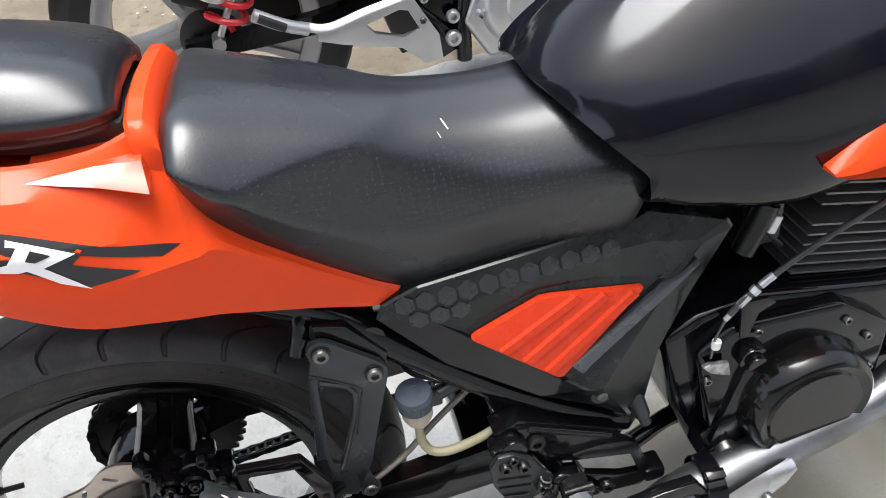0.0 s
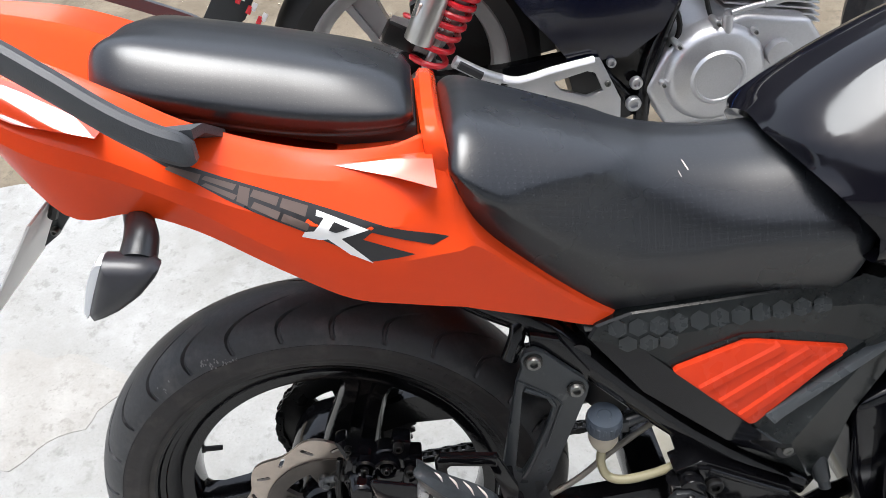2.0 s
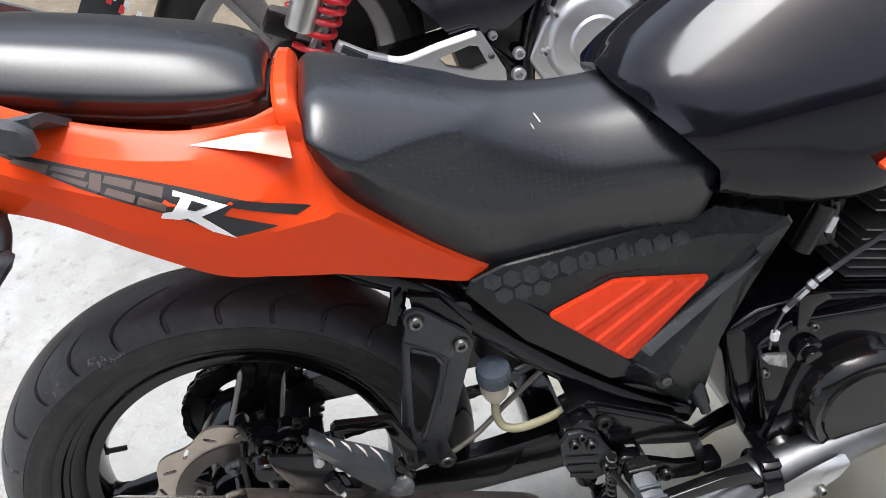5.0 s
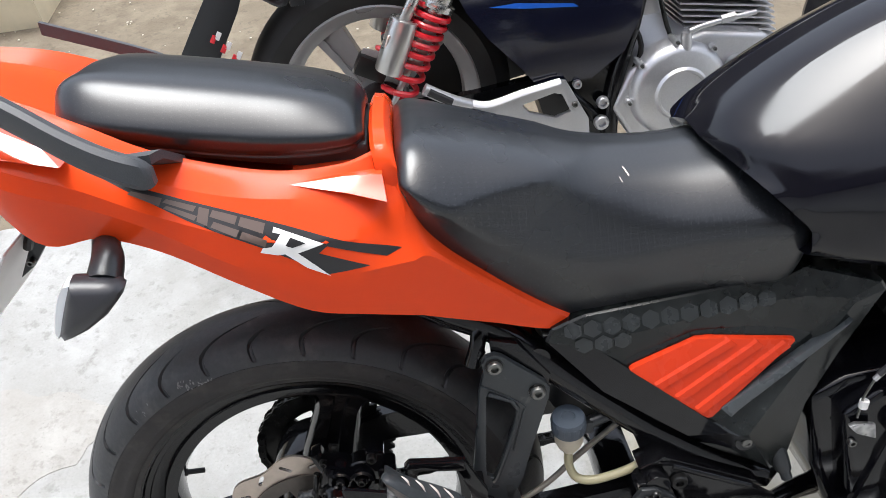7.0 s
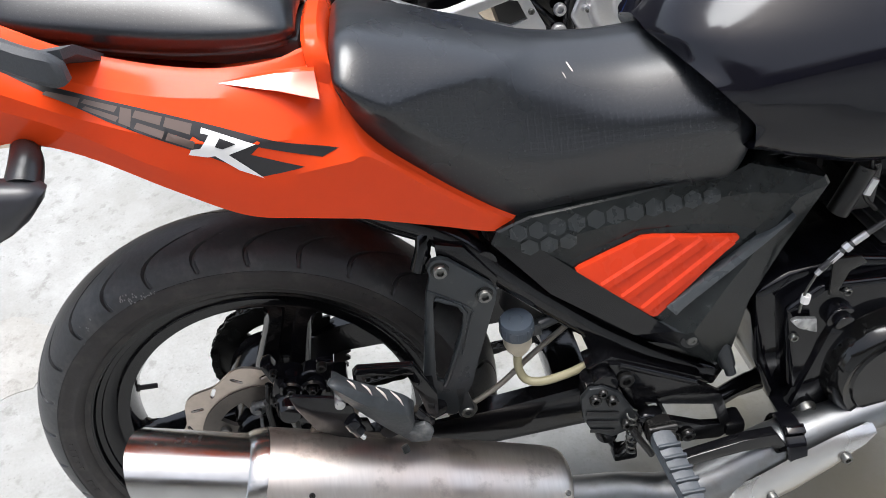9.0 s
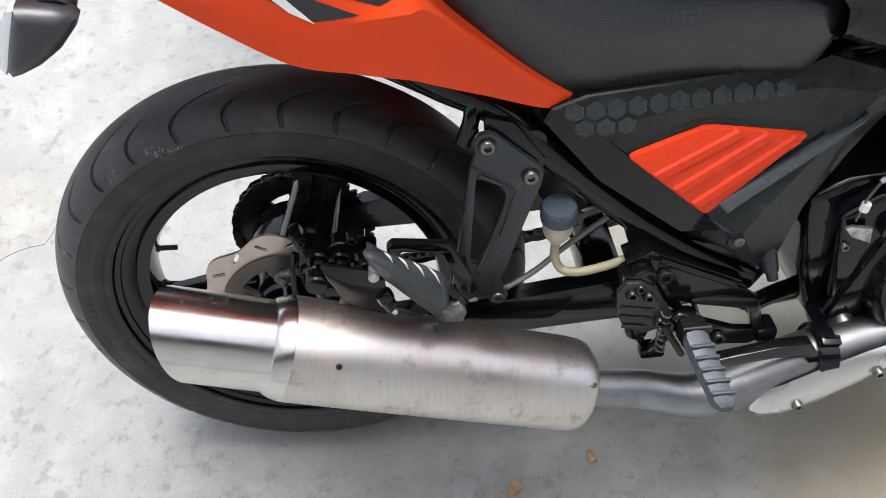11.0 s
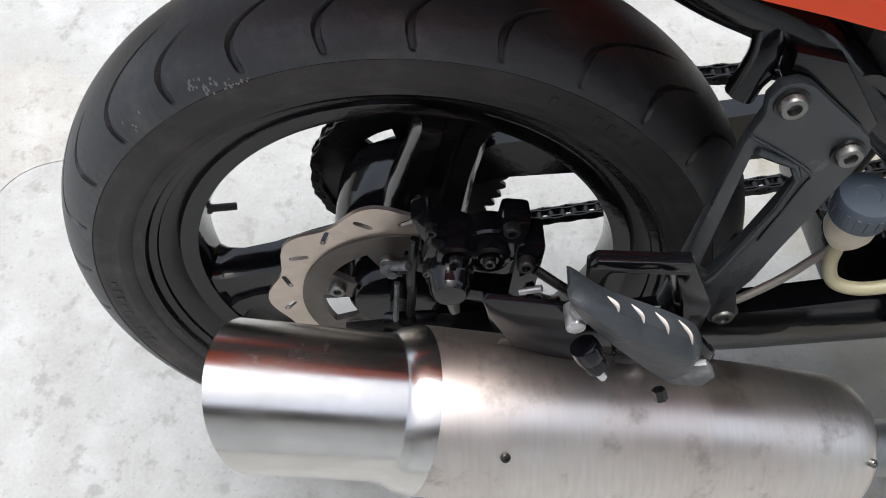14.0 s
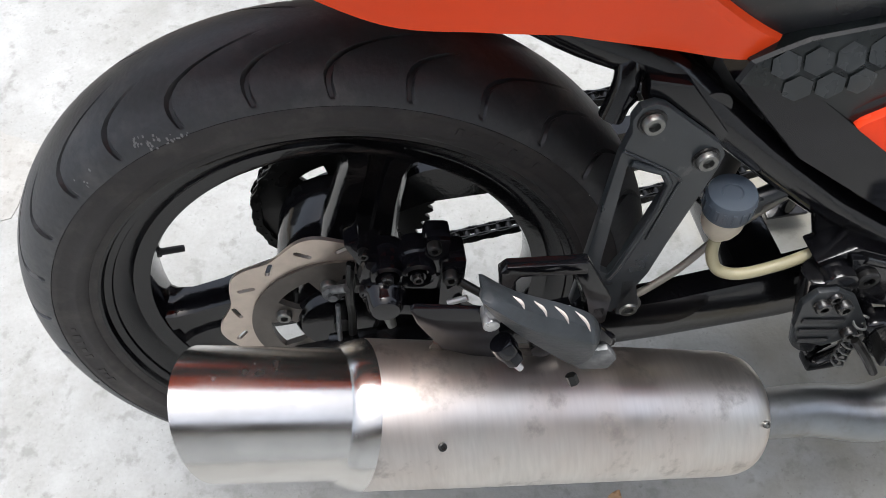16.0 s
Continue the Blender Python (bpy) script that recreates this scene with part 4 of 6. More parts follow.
tail = part("tail_cowl", drawn_in(sheared(loft(line_sections([
    (-0.40, tail_half((0.030, 0.690), (0.02, 0.688), (0.040, 0.684), (0.046, 0.676), (0.050, 0.664), (0.040, 0.650), (0.02, 0.652))),
    (-0.30, tail_half((0.070, 0.672), (0.055, 0.668), (0.090, 0.658), (0.104, 0.652), (0.106, 0.644), (0.090, 0.634), (0.05, 0.640))),
    (-0.20, tail_half((0.100, 0.652), (0.078, 0.640), (0.128, 0.630), (0.147, 0.615), (0.149, 0.604), (0.120, 0.588), (0.07, 0.592))),
    (-0.14, tail_half((0.112, 0.630), (0.090, 0.612), (0.142, 0.606), (0.163, 0.582), (0.166, 0.565), (0.136, 0.503), (0.08, 0.512))),
    (-0.08, tail_half((0.120, 0.598), (0.098, 0.580), (0.150, 0.580), (0.170, 0.556), (0.172, 0.540), (0.152, 0.503), (0.08, 0.512))),
    (-0.03, tail_half((0.124, 0.568), (0.104, 0.556), (0.153, 0.552), (0.173, 0.527), (0.175, 0.512), (0.160, 0.484), (0.08, 0.498))),
    (0.03, tail_half((0.126, 0.544), (0.107, 0.532), (0.153, 0.527), (0.174, 0.497), (0.175, 0.466), (0.163, 0.440), (0.08, 0.455))),
    (0.085, tail_half((0.126, 0.530), (0.107, 0.518), (0.148, 0.513), (0.172, 0.478), (0.173, 0.437), (0.162, 0.402), (0.08, 0.418))),
    (0.135, tail_half((0.121, 0.528), (0.104, 0.515), (0.138, 0.505), (0.163, 0.470), (0.170, 0.438), (0.160, 0.388), (0.09, 0.402))),
    (0.172, tail_half((0.110, 0.532), (0.095, 0.520), (0.120, 0.508), (0.146, 0.465), (0.164, 0.439), (0.158, 0.379), (0.10, 0.39))),
    (0.186, tail_half((0.125, 0.500), (0.095, 0.500), (0.132, 0.484), (0.146, 0.460), (0.161, 0.439), (0.158, 0.376), (0.10, 0.388))),
    (0.205, tail_half((0.142, 0.452), (0.105, 0.452), (0.147, 0.448), (0.153, 0.444), (0.157, 0.438), (0.157, 0.369), (0.11, 0.380))),
    (0.255, tail_half((0.146, 0.403), (0.115, 0.405), (0.150, 0.401), (0.152, 0.398), (0.154, 0.394), (0.155, 0.352), (0.12, 0.362))),
    (0.305, tail_half((0.147, 0.360), (0.12, 0.36), (0.149, 0.358), (0.150, 0.356), (0.151, 0.352), (0.152, 0.333), (0.13, 0.338))),
    (0.333, tail_half((0.147, 0.339), (0.13, 0.339), (0.148, 0.338), (0.148, 0.3370), (0.148, 0.336), (0.148, 0.331), (0.135, 0.333)))], 6)), -0.16), waist), ORANGE, bike, "orange painted tail cowl with sharp creases")
tail.data.set_sharp_from_angle(angle=radians(17))
tail_tree = tree_of(tail)
# cross piece between the seats
part("cowl_bridge", sheared(loft([[(x + dx, y, z + dz) for dx, dz in ((-0.011, -0.05), (-0.010, -0.004), (-0.006, 0.0), (0.005, -0.002), (0.010, -0.009), (0.012, -0.06))] for x, y, z in ((0.173, -0.122, 0.522), (0.172, -0.116, 0.533), (0.171, -0.106, 0.540), (0.170, -0.06, 0.546), (0.170, 0.0, 0.548), (0.170, 0.06, 0.546), (0.171, 0.104, 0.543), (0.172, 0.118, 0.536), (0.173, 0.126, 0.522))])), ORANGE, tail, "orange cross piece between the seats")
# stickers
part("black_flash", sticker([(-0.067, 0.565), (-0.04, 0.550), (0.0, 0.5305), (0.079, 0.4945), (0.177, 0.4475), (0.162, 0.4455), (0.112, 0.4705), (0.104, 0.4655), (0.146, 0.4425), (0.109, 0.4435), (0.058, 0.4805), (0.0, 0.5165), (-0.035, 0.541)], tail_tree, 0.0005), BLACKSTICK, tail, "black pointed sticker flash")
for x0, x1, k in ((-0.043, -0.020, 0), (-0.017, 0.006, 1), (0.008, 0.016, 2), (0.0185, 0.038, 3), (0.0405, 0.060, 3)):
    def zt(x):
        return 0.5305 - 0.455 * x - 0.0022
    def zb(x):
        return 0.5165 - 0.62 * x + 0.0022
    rows = ((zb, zt),) if k in (0, 2) else ((zb, lambda x: zb(x) * 0.62 + zt(x) * 0.38), (lambda x: zb(x) * 0.42 + zt(x) * 0.58, zt))
    for lo, hi in rows:
        part("grey_block", sticker([(x0, lo(x0)), (x1, lo(x1)), (x1 + 0.003, hi(x1 + 0.003)), (x0 + 0.003, hi(x0 + 0.003))], tail_tree, 0.0009, 2), GREYSTICK, tail)
part("white_mark", sticker([(0.0695, 0.4958), (0.110, 0.4740), (0.0865, 0.4700), (0.1103, 0.4420), (0.0917, 0.4540), (0.0755, 0.4715), (0.0693, 0.4717), (0.0548, 0.4770), (0.0580, 0.4812), (0.0655, 0.4806), (0.0745, 0.4893), (0.0682, 0.4920)], tail_tree, 0.0013), WHITE, tail, "white angular sticker mark")
part("mark_eye", sticker([(0.0825, 0.4852), (0.0945, 0.4782), (0.0830, 0.4765), (0.0775, 0.4798)], tail_tree, 0.0017, 1), BLACKSTICK, tail)
def cowl_wedge(outline, slope, fore=0.11):
    """A block with one plane outer face, standing just clear of the cowl."""
    gap = []
    for x, z in outline:
        hit = tail_tree.ray_cast(Vector((x, -0.4, z)), Vector((0, 1, 0)))[0]
        gap.append(hit.y - (fore * x + slope * z))
    base = min(gap) - 0.0006
    bm = bmesh.new()
    f = bm.faces.new([bm.verts.new((x, base + fore * x + slope * z, z)) for x, z in outline])
    r = bmesh.ops.extrude_face_region(bm, geom=[f])
    bmesh.ops.translate(bm, vec=(0, 0.05, 0), verts=[v for v in r["geom"] if isinstance(v, bmesh.types.BMVert)])
    bmesh.ops.recalc_face_normals(bm, faces=bm.faces)
    return bevelled(bm, 0.0003, 1)


# the cowl's highlights put into the shape: planes tilted to mirror the sky
part("facet", cowl_wedge([(0.086, 0.5195), (0.136, 0.5185), (0.1690, 0.5150), (0.1705, 0.4965), (0.136, 0.5070)], 1.1), WEDGE, tail, "orange cowl wedge, tilted and glossed to catch the highlight")
part("rear_facet", cowl_wedge([(-0.20, 0.634), (-0.14, 0.611), (-0.10, 0.594), (-0.084, 0.580), (-0.145, 0.594), (-0.20, 0.615)], 1.2), WEDGE, tail, "orange cowl wedge, tilted and glossed to catch the highlight")

# grab rails, one each side
def grab(sg):
    pts = [(-0.006, 0.193), (-0.03, 0.196), (-0.06, 0.192), (-0.10, 0.180), (-0.15, 0.160), (-0.21, 0.135), (-0.235, 0.12)]
    zs = [0.570, 0.582, 0.601, 0.630, 0.660, 0.680, 0.686]
    if sg > 0:
        pts, zs = [(-0.070, 0.172), (-0.107, 0.180), (-0.15, 0.180), (-0.210, 0.178)], [0.615, 0.631, 0.650, 0.676]
    rings = []
    line = curve_points([(x, sg * y, z) for (x, y), z in zip(pts, zs)], 6)
    for i, p in enumerate(line):
        k = (0.55, 0.82, 0.95)[i] if i < 3 else 1.0
        k *= 1.0 if sg < 0 else 0.6
        rings.append([(p.x, p.y + sg * dy * k, p.z + dz * k) for dy, dz in ((-0.009, -0.013), (0.006, -0.015), (0.010, -0.010), (0.010, 0.008), (0.005, 0.013), (-0.007, 0.011))])
    tab = loft([[(x, sg * y, z + dz) for x in (x0 - w, x0 + w) for dz in ((-0.004, 0.004) if x < x0 else (0.004, -0.004))] for x0, y, z, w in ((-0.022, 0.190, 0.582, 0.016), (-0.022, 0.165, 0.580, 0.018), (-0.022, 0.115, 0.560, 0.020))])
    return sheared(merge(loft(rings), tab) if sg < 0 else loft(rings), -0.19, 0.14)


for sg in (-1, 1):
    part("grab_rail", grab(sg), GRIP, bike, "dark grey cast grab rail")

# turn signal and its stalk
def pillow(outline, rings):
    """A rounded body: one outline, scaled about its middle at several depths."""
    mx, mz = sum(p[0] for p in outline) / len(outline), sum(p[1] for p in outline) / len(outline)
    return loft([[(mx + k * (x - mx), y, mz + k * (z - mz)) for x, z in outline] for y, k in rings])


sig = part("turn_signal", pillow([(-0.0907, 0.500), (-0.0804, 0.4986), (-0.066, 0.4958), (-0.0545, 0.4918), (-0.0505, 0.4864), (-0.0559, 0.4778), (-0.0708, 0.4635), (-0.0896, 0.4520), (-0.1066, 0.4455), (-0.1155, 0.4435), (-0.1170, 0.4494), (-0.1083, 0.468), (-0.0998, 0.4843)], ((-0.1985, 0.55), (-0.2005, 0.84), (-0.2045, 0.96), (-0.210, 1.0), (-0.218, 0.97), (-0.225, 0.84), (-0.229, 0.60), (-0.231, 0.25))), SIGNALBLACK, bike, "black teardrop turn signal with clear lens")
part("lens", pillow([(-0.0895, 0.4995), (-0.0943, 0.4995), (-0.1010, 0.4930), (-0.1080, 0.4805), (-0.1143, 0.4657), (-0.1195, 0.4515), (-0.1185, 0.4455), (-0.1150, 0.4500), (-0.1063, 0.468), (-0.0978, 0.4843)], ((-0.201, 0.86), (-0.205, 0.95), (-0.210, 1.0), (-0.217, 0.97), (-0.221, 0.88))), LENS, sig, "clear silvery rim lens")
part("stalk", tube([(-0.0940, -0.120, 0.487), (-0.0835, -0.145, 0.4948), (-0.0760, -0.165, 0.4985), (-0.0700, -0.186, 0.4960), (-0.0710, -0.205, 0.486)], 0.012, 14, 6, radii=[0.0130, 0.0130, 0.0130, 0.0150, 0.0165], flat=0.9), SATIN, sig, "black rubber stalk")
# number plate carrier at the rear
plate = part("plate_holder", prism([(-0.205, 0.50), (-0.188, 0.49), (-0.188, 0.455), (-0.215, 0.425), (-0.235, 0.412), (-0.210, 0.452)], -0.034, -0.026, 0.002), SATIN, bike)
part("number_plate", box(-0.247, 0.0, 0.415, 0.0025, 0.21, 0.155, 0.0008, (0, 38, 0)), PLATE, bike, "pale blank number plate seen edge on")
part("plate_strut", tube([(-0.15, -0.06, 0.525), (-0.175, -0.06, 0.505), (-0.205, -0.05, 0.455)], 0.005, 8), DARKMETAL, bike)
bolt((-0.215, -0.036, 0.432), plate, 0.004)
part("inner_mudguard", loft([[(x, y, z - 0.02 * abs(y) / 0.07) for y in (-0.075, -0.04, 0.0, 0.04, 0.075)] + [(x, y, z + 0.006 - 0.02 * abs(y) / 0.07) for y in (0.075, 0.04, 0.0, -0.04, -0.075)] for x, z in ((-0.20, 0.52), (-0.08, 0.475), (0.05, 0.405), (0.14, 0.36), (0.185, 0.338))]), DARKPLASTIC, bike, "black inner mudguard above the tyre")
# plate added to darken the gap between tail and tyre
part("far_side_plate", prism([(0.250, 0.30), (0.240, 0.192), (0.222, 0.180), (0.200, 0.185), (0.12, 0.235), (0.12, 0.32)], 0.116, 0.122, 0.002), DARKPLASTIC, bike, "black plate added to fill a gap on the far side")

# tank: an egg shaped body that starts at the seam with the seat
def tank_half(W, T, zm, bz):
    """Half section: bottom, widest point, rounded shoulder, top."""
    h = T - zm
    up = [(-W * 0.88, zm + 0.30 * h), (-W * 0.63, zm + 0.66 * h), (-W * 0.37, zm + 0.91 * h)]
    return [(-W * 0.6, bz + 0.006), (-W * 0.955, bz), (-W, zm)] + up + [(-W * 0.16, zm + 0.988 * h), (0.0, T)]


def tank_shape(p):
    """Rakes the rear end so that its seam with the seat runs forward as it drops."""
    return (p[0] + 0.9 * max(0.0, 0.48 - max(p[2], 0.400)) * max(0.0, 1 - (p[0] - 0.494) / 0.20), p[1], p[2])


seam = [(-0.080, 0.374), (-0.149, 0.371), (-0.1535, 0.398), (-0.136, 0.439), (-0.090, 0.463), (-0.045, 0.479), (-0.020, 0.485), (0.0, 0.488)]
tank_rings = [[tank_shape(p) for p in ring] for ring in smooth_sections([
    (0.494, seam),
    (0.515, tank_half(0.157, 0.508, 0.416, 0.368)),
    (0.545, tank_half(0.163, 0.530, 0.420, 0.362)),
    (0.590, tank_half(0.170, 0.556, 0.424, 0.356)),
    (0.65, tank_half(0.178, 0.584, 0.428, 0.348)),
    (0.72, tank_half(0.186, 0.609, 0.434, 0.350)),
    (0.80, tank_half(0.192, 0.630, 0.446, 0.374)),
    (0.88, tank_half(0.198, 0.650, 0.480, 0.405)),
    (0.98, tank_half(0.16, 0.63, 0.50, 0.44))], 8, 6)]
lip = [(x + 0.012, y * 0.93, 0.42 + (z - 0.42) * 0.85) for x, y, z in tank_rings[0]]
tank = part("fuel_tank", sheared(loft([lip] + tank_rings), -0.14), TANKPAINT, bike, "gloss black fuel tank with fine swirl marks")
tank.data.set_sharp_from_angle(angle=radians(60))
part("front_cowl", loft([[(x, -0.19 + dy, z + dz) for dy, dz in ((0.0, -h), (-0.015, -h * 0.2), (-0.012, h * 0.5), (0.0, h), (0.05, h), (0.05, -h))] for x, z, h in ((0.710, 0.392, 0.002), (0.735, 0.393, 0.020), (0.80, 0.402, 0.042), (0.95, 0.43, 0.075))]), ORANGE, bike, "orange side scoop below the tank")
part("scoop_badge", box(0.835, -0.206, 0.450, 0.03, 0.003, 0.02, 0.001), ORANGE, bike)

def panel_lean(x, z):
    """The panel's lean towards the frame at its top and rear."""
    return max(-0.002, min(0.027, 0.19 * (z - 0.148) + 0.10 * max(0.0, 0.38 - x))) * (1 - 0.8 * ramp(x, 0.57, 0.66))


# side panel: facets from an outer outline to raised inner lines
def facets(loops, closed=True):
    bm = bmesh.new()
    vl = [[bm.verts.new(p) for p in lp] for lp in loops]
    for a, b in zip(vl, vl[1:]):
        n = len(a)
        for j in range(n if closed else n - 1):
            bm.faces.new((a[j], a[(j + 1) % n], b[(j + 1) % n], b[j]))
    bm.faces.new(vl[-1])
    return bm


outer = [(0.305, 0.300), (0.312, 0.315), (0.330, 0.322), (0.3465, 0.3275), (0.449, 0.334), (0.523, 0.339), (0.550, 0.3395), (0.5715, 0.349), (0.655, 0.321), (0.661, 0.310), (0.622, 0.235), (0.592, 0.168), (0.576, 0.085), (0.560, 0.075), (0.509, 0.118), (0.458, 0.147), (0.362, 0.224)]
wedge = [(0.360, 0.285), (0.364, 0.292), (0.372, 0.297), (0.385, 0.302), (0.462, 0.312), (0.530, 0.319), (0.552, 0.318), (0.570, 0.318), (0.618, 0.310), (0.622, 0.304), (0.585, 0.245), (0.552, 0.200), (0.528, 0.160), (0.522, 0.150), (0.512, 0.150), (0.500, 0.156), (0.425, 0.225)]
pocket = [(0.378, 0.262), (0.382, 0.266), (0.388, 0.270), (0.398, 0.275), (0.457, 0.2925), (0.515, 0.288), (0.545, 0.281), (0.565, 0.275), (0.581, 0.268), (0.583, 0.262), (0.556, 0.236), (0.528, 0.206), (0.500, 0.180), (0.494, 0.172), (0.486, 0.168), (0.476, 0.170), (0.425, 0.225)]
panel = part("side_panel", drawn_in(facets([[(x, -0.118, z) for x, z in outer], [(x, -0.140, z) for x, z in outer], [(0.985 * x + 0.015 * 0.47, -0.1425, 0.985 * z + 0.015 * 0.24) for x, z in outer], [(x, -0.153 if z > 0.24 else -0.157, z) for x, z in wedge], [(x, -0.150, z) for x, z in pocket]]), panel_lean, 0.47), PLASTIC, bike, "dark grey plastic side panel with hexagon pattern")
panel.data.set_sharp_from_angle(angle=radians(8))
panel.data.materials.append(GLOSS)
for p in panel.data.polygons:
    if p.center.z < 0.290 - 0.85 * (p.center.x - 0.33) and p.center.x < 0.50:
        p.material_index = 1
panel_tree = tree_of(panel)
insert = part("panel_insert", drawn_in(prism([(0.388, 0.2585), (0.393, 0.2625), (0.457, 0.2865), (0.470, 0.2855), (0.558, 0.2685), (0.5620, 0.2675), (0.5610, 0.2640), (0.479, 0.1815), (0.4735, 0.1815), (0.469, 0.1845)], -0.1575, -0.146, 0.0022), panel_lean, 0.47), INSERT, bike, "orange ribbed plastic insert")
for k in range(3):
    t = k / 3
    a = Vector((0.486 + 0.047 * (k + 0.35) * 0.62, -0.1565, 0.279 - 0.0105 * (k + 0.35) * 0.62))
    b = Vector((0.412 + 0.0235 * k * 0.95 + 0.008, -0.1565, 0.2365 - 0.021 * k * 0.95 - 0.003))
    part("rib", drawn_in(loft([[p + Vector((dx, dy, dz)) for dx, dy, dz in ((-0.0085, 0.001, 0.0075), (-0.0045, -0.0034, 0.0035), (0.002, -0.0030, -0.0030), (0.0035, 0.0008, -0.0052))] for p in (a, a.lerp(b, 0.08), b)]), panel_lean, 0.47), INSERT, insert)
part("grip_strip", drawn_in(prism([(0.487, 0.193), (0.499, 0.1795), (0.507, 0.1880), (0.592, 0.2570), (0.620, 0.2860), (0.588, 0.2640)], -0.160, -0.148, 0.002), panel_lean, 0.47), PLASTIC2, panel, "smooth satin lighter grey strip")
# hexagon pattern on the upper facet
for row in range(2):
    for i in range(11 - row):
        cx = 0.338 + 0.0205 * i + 0.01025 * row
        cz = 0.2995 - 0.0175 * row + 0.0009 * i
        if row and i > 2:
            continue
        ring = [(cx + 0.0104 * math.cos(radians(60 * k + 30)), cz + 0.0098 * math.sin(radians(60 * k + 30))) for k in range(6)]
        part("hexagon", sticker(ring, panel_tree, 0.0016, 1), HEXMAT, panel)
for p in ((0.522, -0.154, 0.135),):
    bolt(p, panel, 0.0060, "washer_screw", h=0.002)
    part("washer", lathe([(0.006, -0.153), (0.012, -0.153), (0.0125, -0.148), (0.006, -0.148)], 24, centre=(0.522, 0, 0.135)), DARKPLASTIC, panel)
part("rubber_plug", merge(rod((0.565, -0.135, 0.108), (0.572, -0.150, 0.078), 0.011, 0.009, 16, 0.002), rod((0.570, -0.148, 0.085), (0.574, -0.155, 0.070), 0.0065, seg=14)), SATIN, bike, "black rubber footrest plug")

# frame
frame_part = part("frame", merge(
    tube([(0.10, -0.070, 0.400), (0.20, -0.084, 0.330), (0.26, -0.092, 0.296), (0.33, -0.101, 0.227), (0.42, -0.109, 0.142), (0.50, -0.118, 0.082), (0.56, -0.120, 0.047)], 0.0165, 18, 6),
    tube([(0.10, 0.085, 0.415), (0.26, 0.112, 0.312), (0.42, 0.122, 0.152), (0.56, 0.124, 0.050)], 0.0165, 18, 6),
    tube([(0.18, -0.07, 0.385), (0.32, -0.075, 0.300), (0.50, -0.080, 0.300), (0.72, -0.08, 0.34)], 0.014, 14, 6),
    tube([(0.24, -0.09, 0.315), (0.238, -0.105, 0.295), (0.228, -0.11, 0.268)], 0.009, 10, 4),
    rod((0.30, -0.11, 0.262), (0.30, 0.11, 0.262), 0.014), rod((0.52, -0.13, 0.05), (0.52, 0.13, 0.05), 0.02),
    prism([(0.40, 0.15), (0.44, 0.13), (0.56, 0.085), (0.585, 0.05), (0.57, 0.02), (0.50, 0.04), (0.42, 0.085)], -0.122, -0.112, 0.003),
    box(0.44, 0, 0.20, 0.10, 0.16, 0.14, 0.02), box(0.60, 0, 0.26, 0.12, 0.17, 0.16, 0.02)), FRAMEBLACK, bike, "gloss black steel tube frame")
part("shock_absorber", tube([(0.40, 0.0, 0.30), (0.36, 0.0, 0.10)], 0.035, 20, 1), DARKPLASTIC, bike)
part("battery_box", box(0.36, 0.0, 0.27, 0.11, 0.17, 0.09, 0.01), DARKPLASTIC, bike)

part("gusset", merge(prism([(0.249, 0.303), (0.279, 0.293), (0.312, 0.245), (0.304, 0.212), (0.28, 0.235), (0.25, 0.278)], -0.1185, -0.100, 0.002), rod((0.2405, -0.112, 0.287), (0.229, -0.112, 0.271), 0.005, seg=10)), FRAMEBLACK, bike, "black frame gusset")
# pillion foot bracket with its open triangle
def plate_with_hole(outer_pts, hole_pts, y0, y1):
    bm = bmesh.new()
    a = [bm.verts.new((x, y0, z)) for x, z in outer_pts]
    b = [bm.verts.new((x, y0, z)) for x, z in hole_pts]
    ea = [bm.edges.new((a[i], a[(i + 1) % len(a)])) for i in range(len(a))]
    eb = [bm.edges.new((b[i], b[(i + 1) % len(b)])) for i in range(len(b))]
    bmesh.ops.triangle_fill(bm, edges=ea + eb, use_beauty=True)
    r = bmesh.ops.extrude_face_region(bm, geom=list(bm.faces))
    bmesh.ops.translate(bm, vec=(0, y1 - y0, 0), verts=[v for v in r["geom"] if isinstance(v, bmesh.types.BMVert)])
    bmesh.ops.recalc_face_normals(bm, faces=bm.faces)
    return bevelled(bm, 0.0012, 2, 50)


brk = part("pillion_foot_bracket", merge(
    plate_with_hole([(0.2385, 0.268), (0.2375, 0.279), (0.2425, 0.288), (0.2525, 0.290), (0.2605, 0.286), (0.304, 0.244), (0.3085, 0.234), (0.3065, 0.222), (0.280, 0.140), (0.270, 0.105), (0.249, 0.062), (0.244, 0.055), (0.219, 0.066), (0.206, 0.077), (0.209, 0.095), (0.232, 0.246)], [(0.2385, 0.235), (0.2445, 0.2405), (0.2695, 0.2165), (0.2720, 0.208), (0.2450, 0.130), (0.2360, 0.112), (0.2285, 0.118), (0.2285, 0.130)], -0.128, -0.120),
    tube([(0.2405, -0.1285, 0.2395), (0.2715, -0.1285, 0.2125), (0.2455, -0.1285, 0.128), (0.236, -0.1285, 0.108)], 0.0028, 8, 3),
    tube([(0.2335, -0.1285, 0.2525), (0.262, -0.1285, 0.231), (0.2785, -0.1285, 0.2155), (0.2765, -0.1285, 0.205), (0.262, -0.1285, 0.152)], 0.0012, 6, 4)), BRACKET, bike, "satin black plate with triangular cut-out")
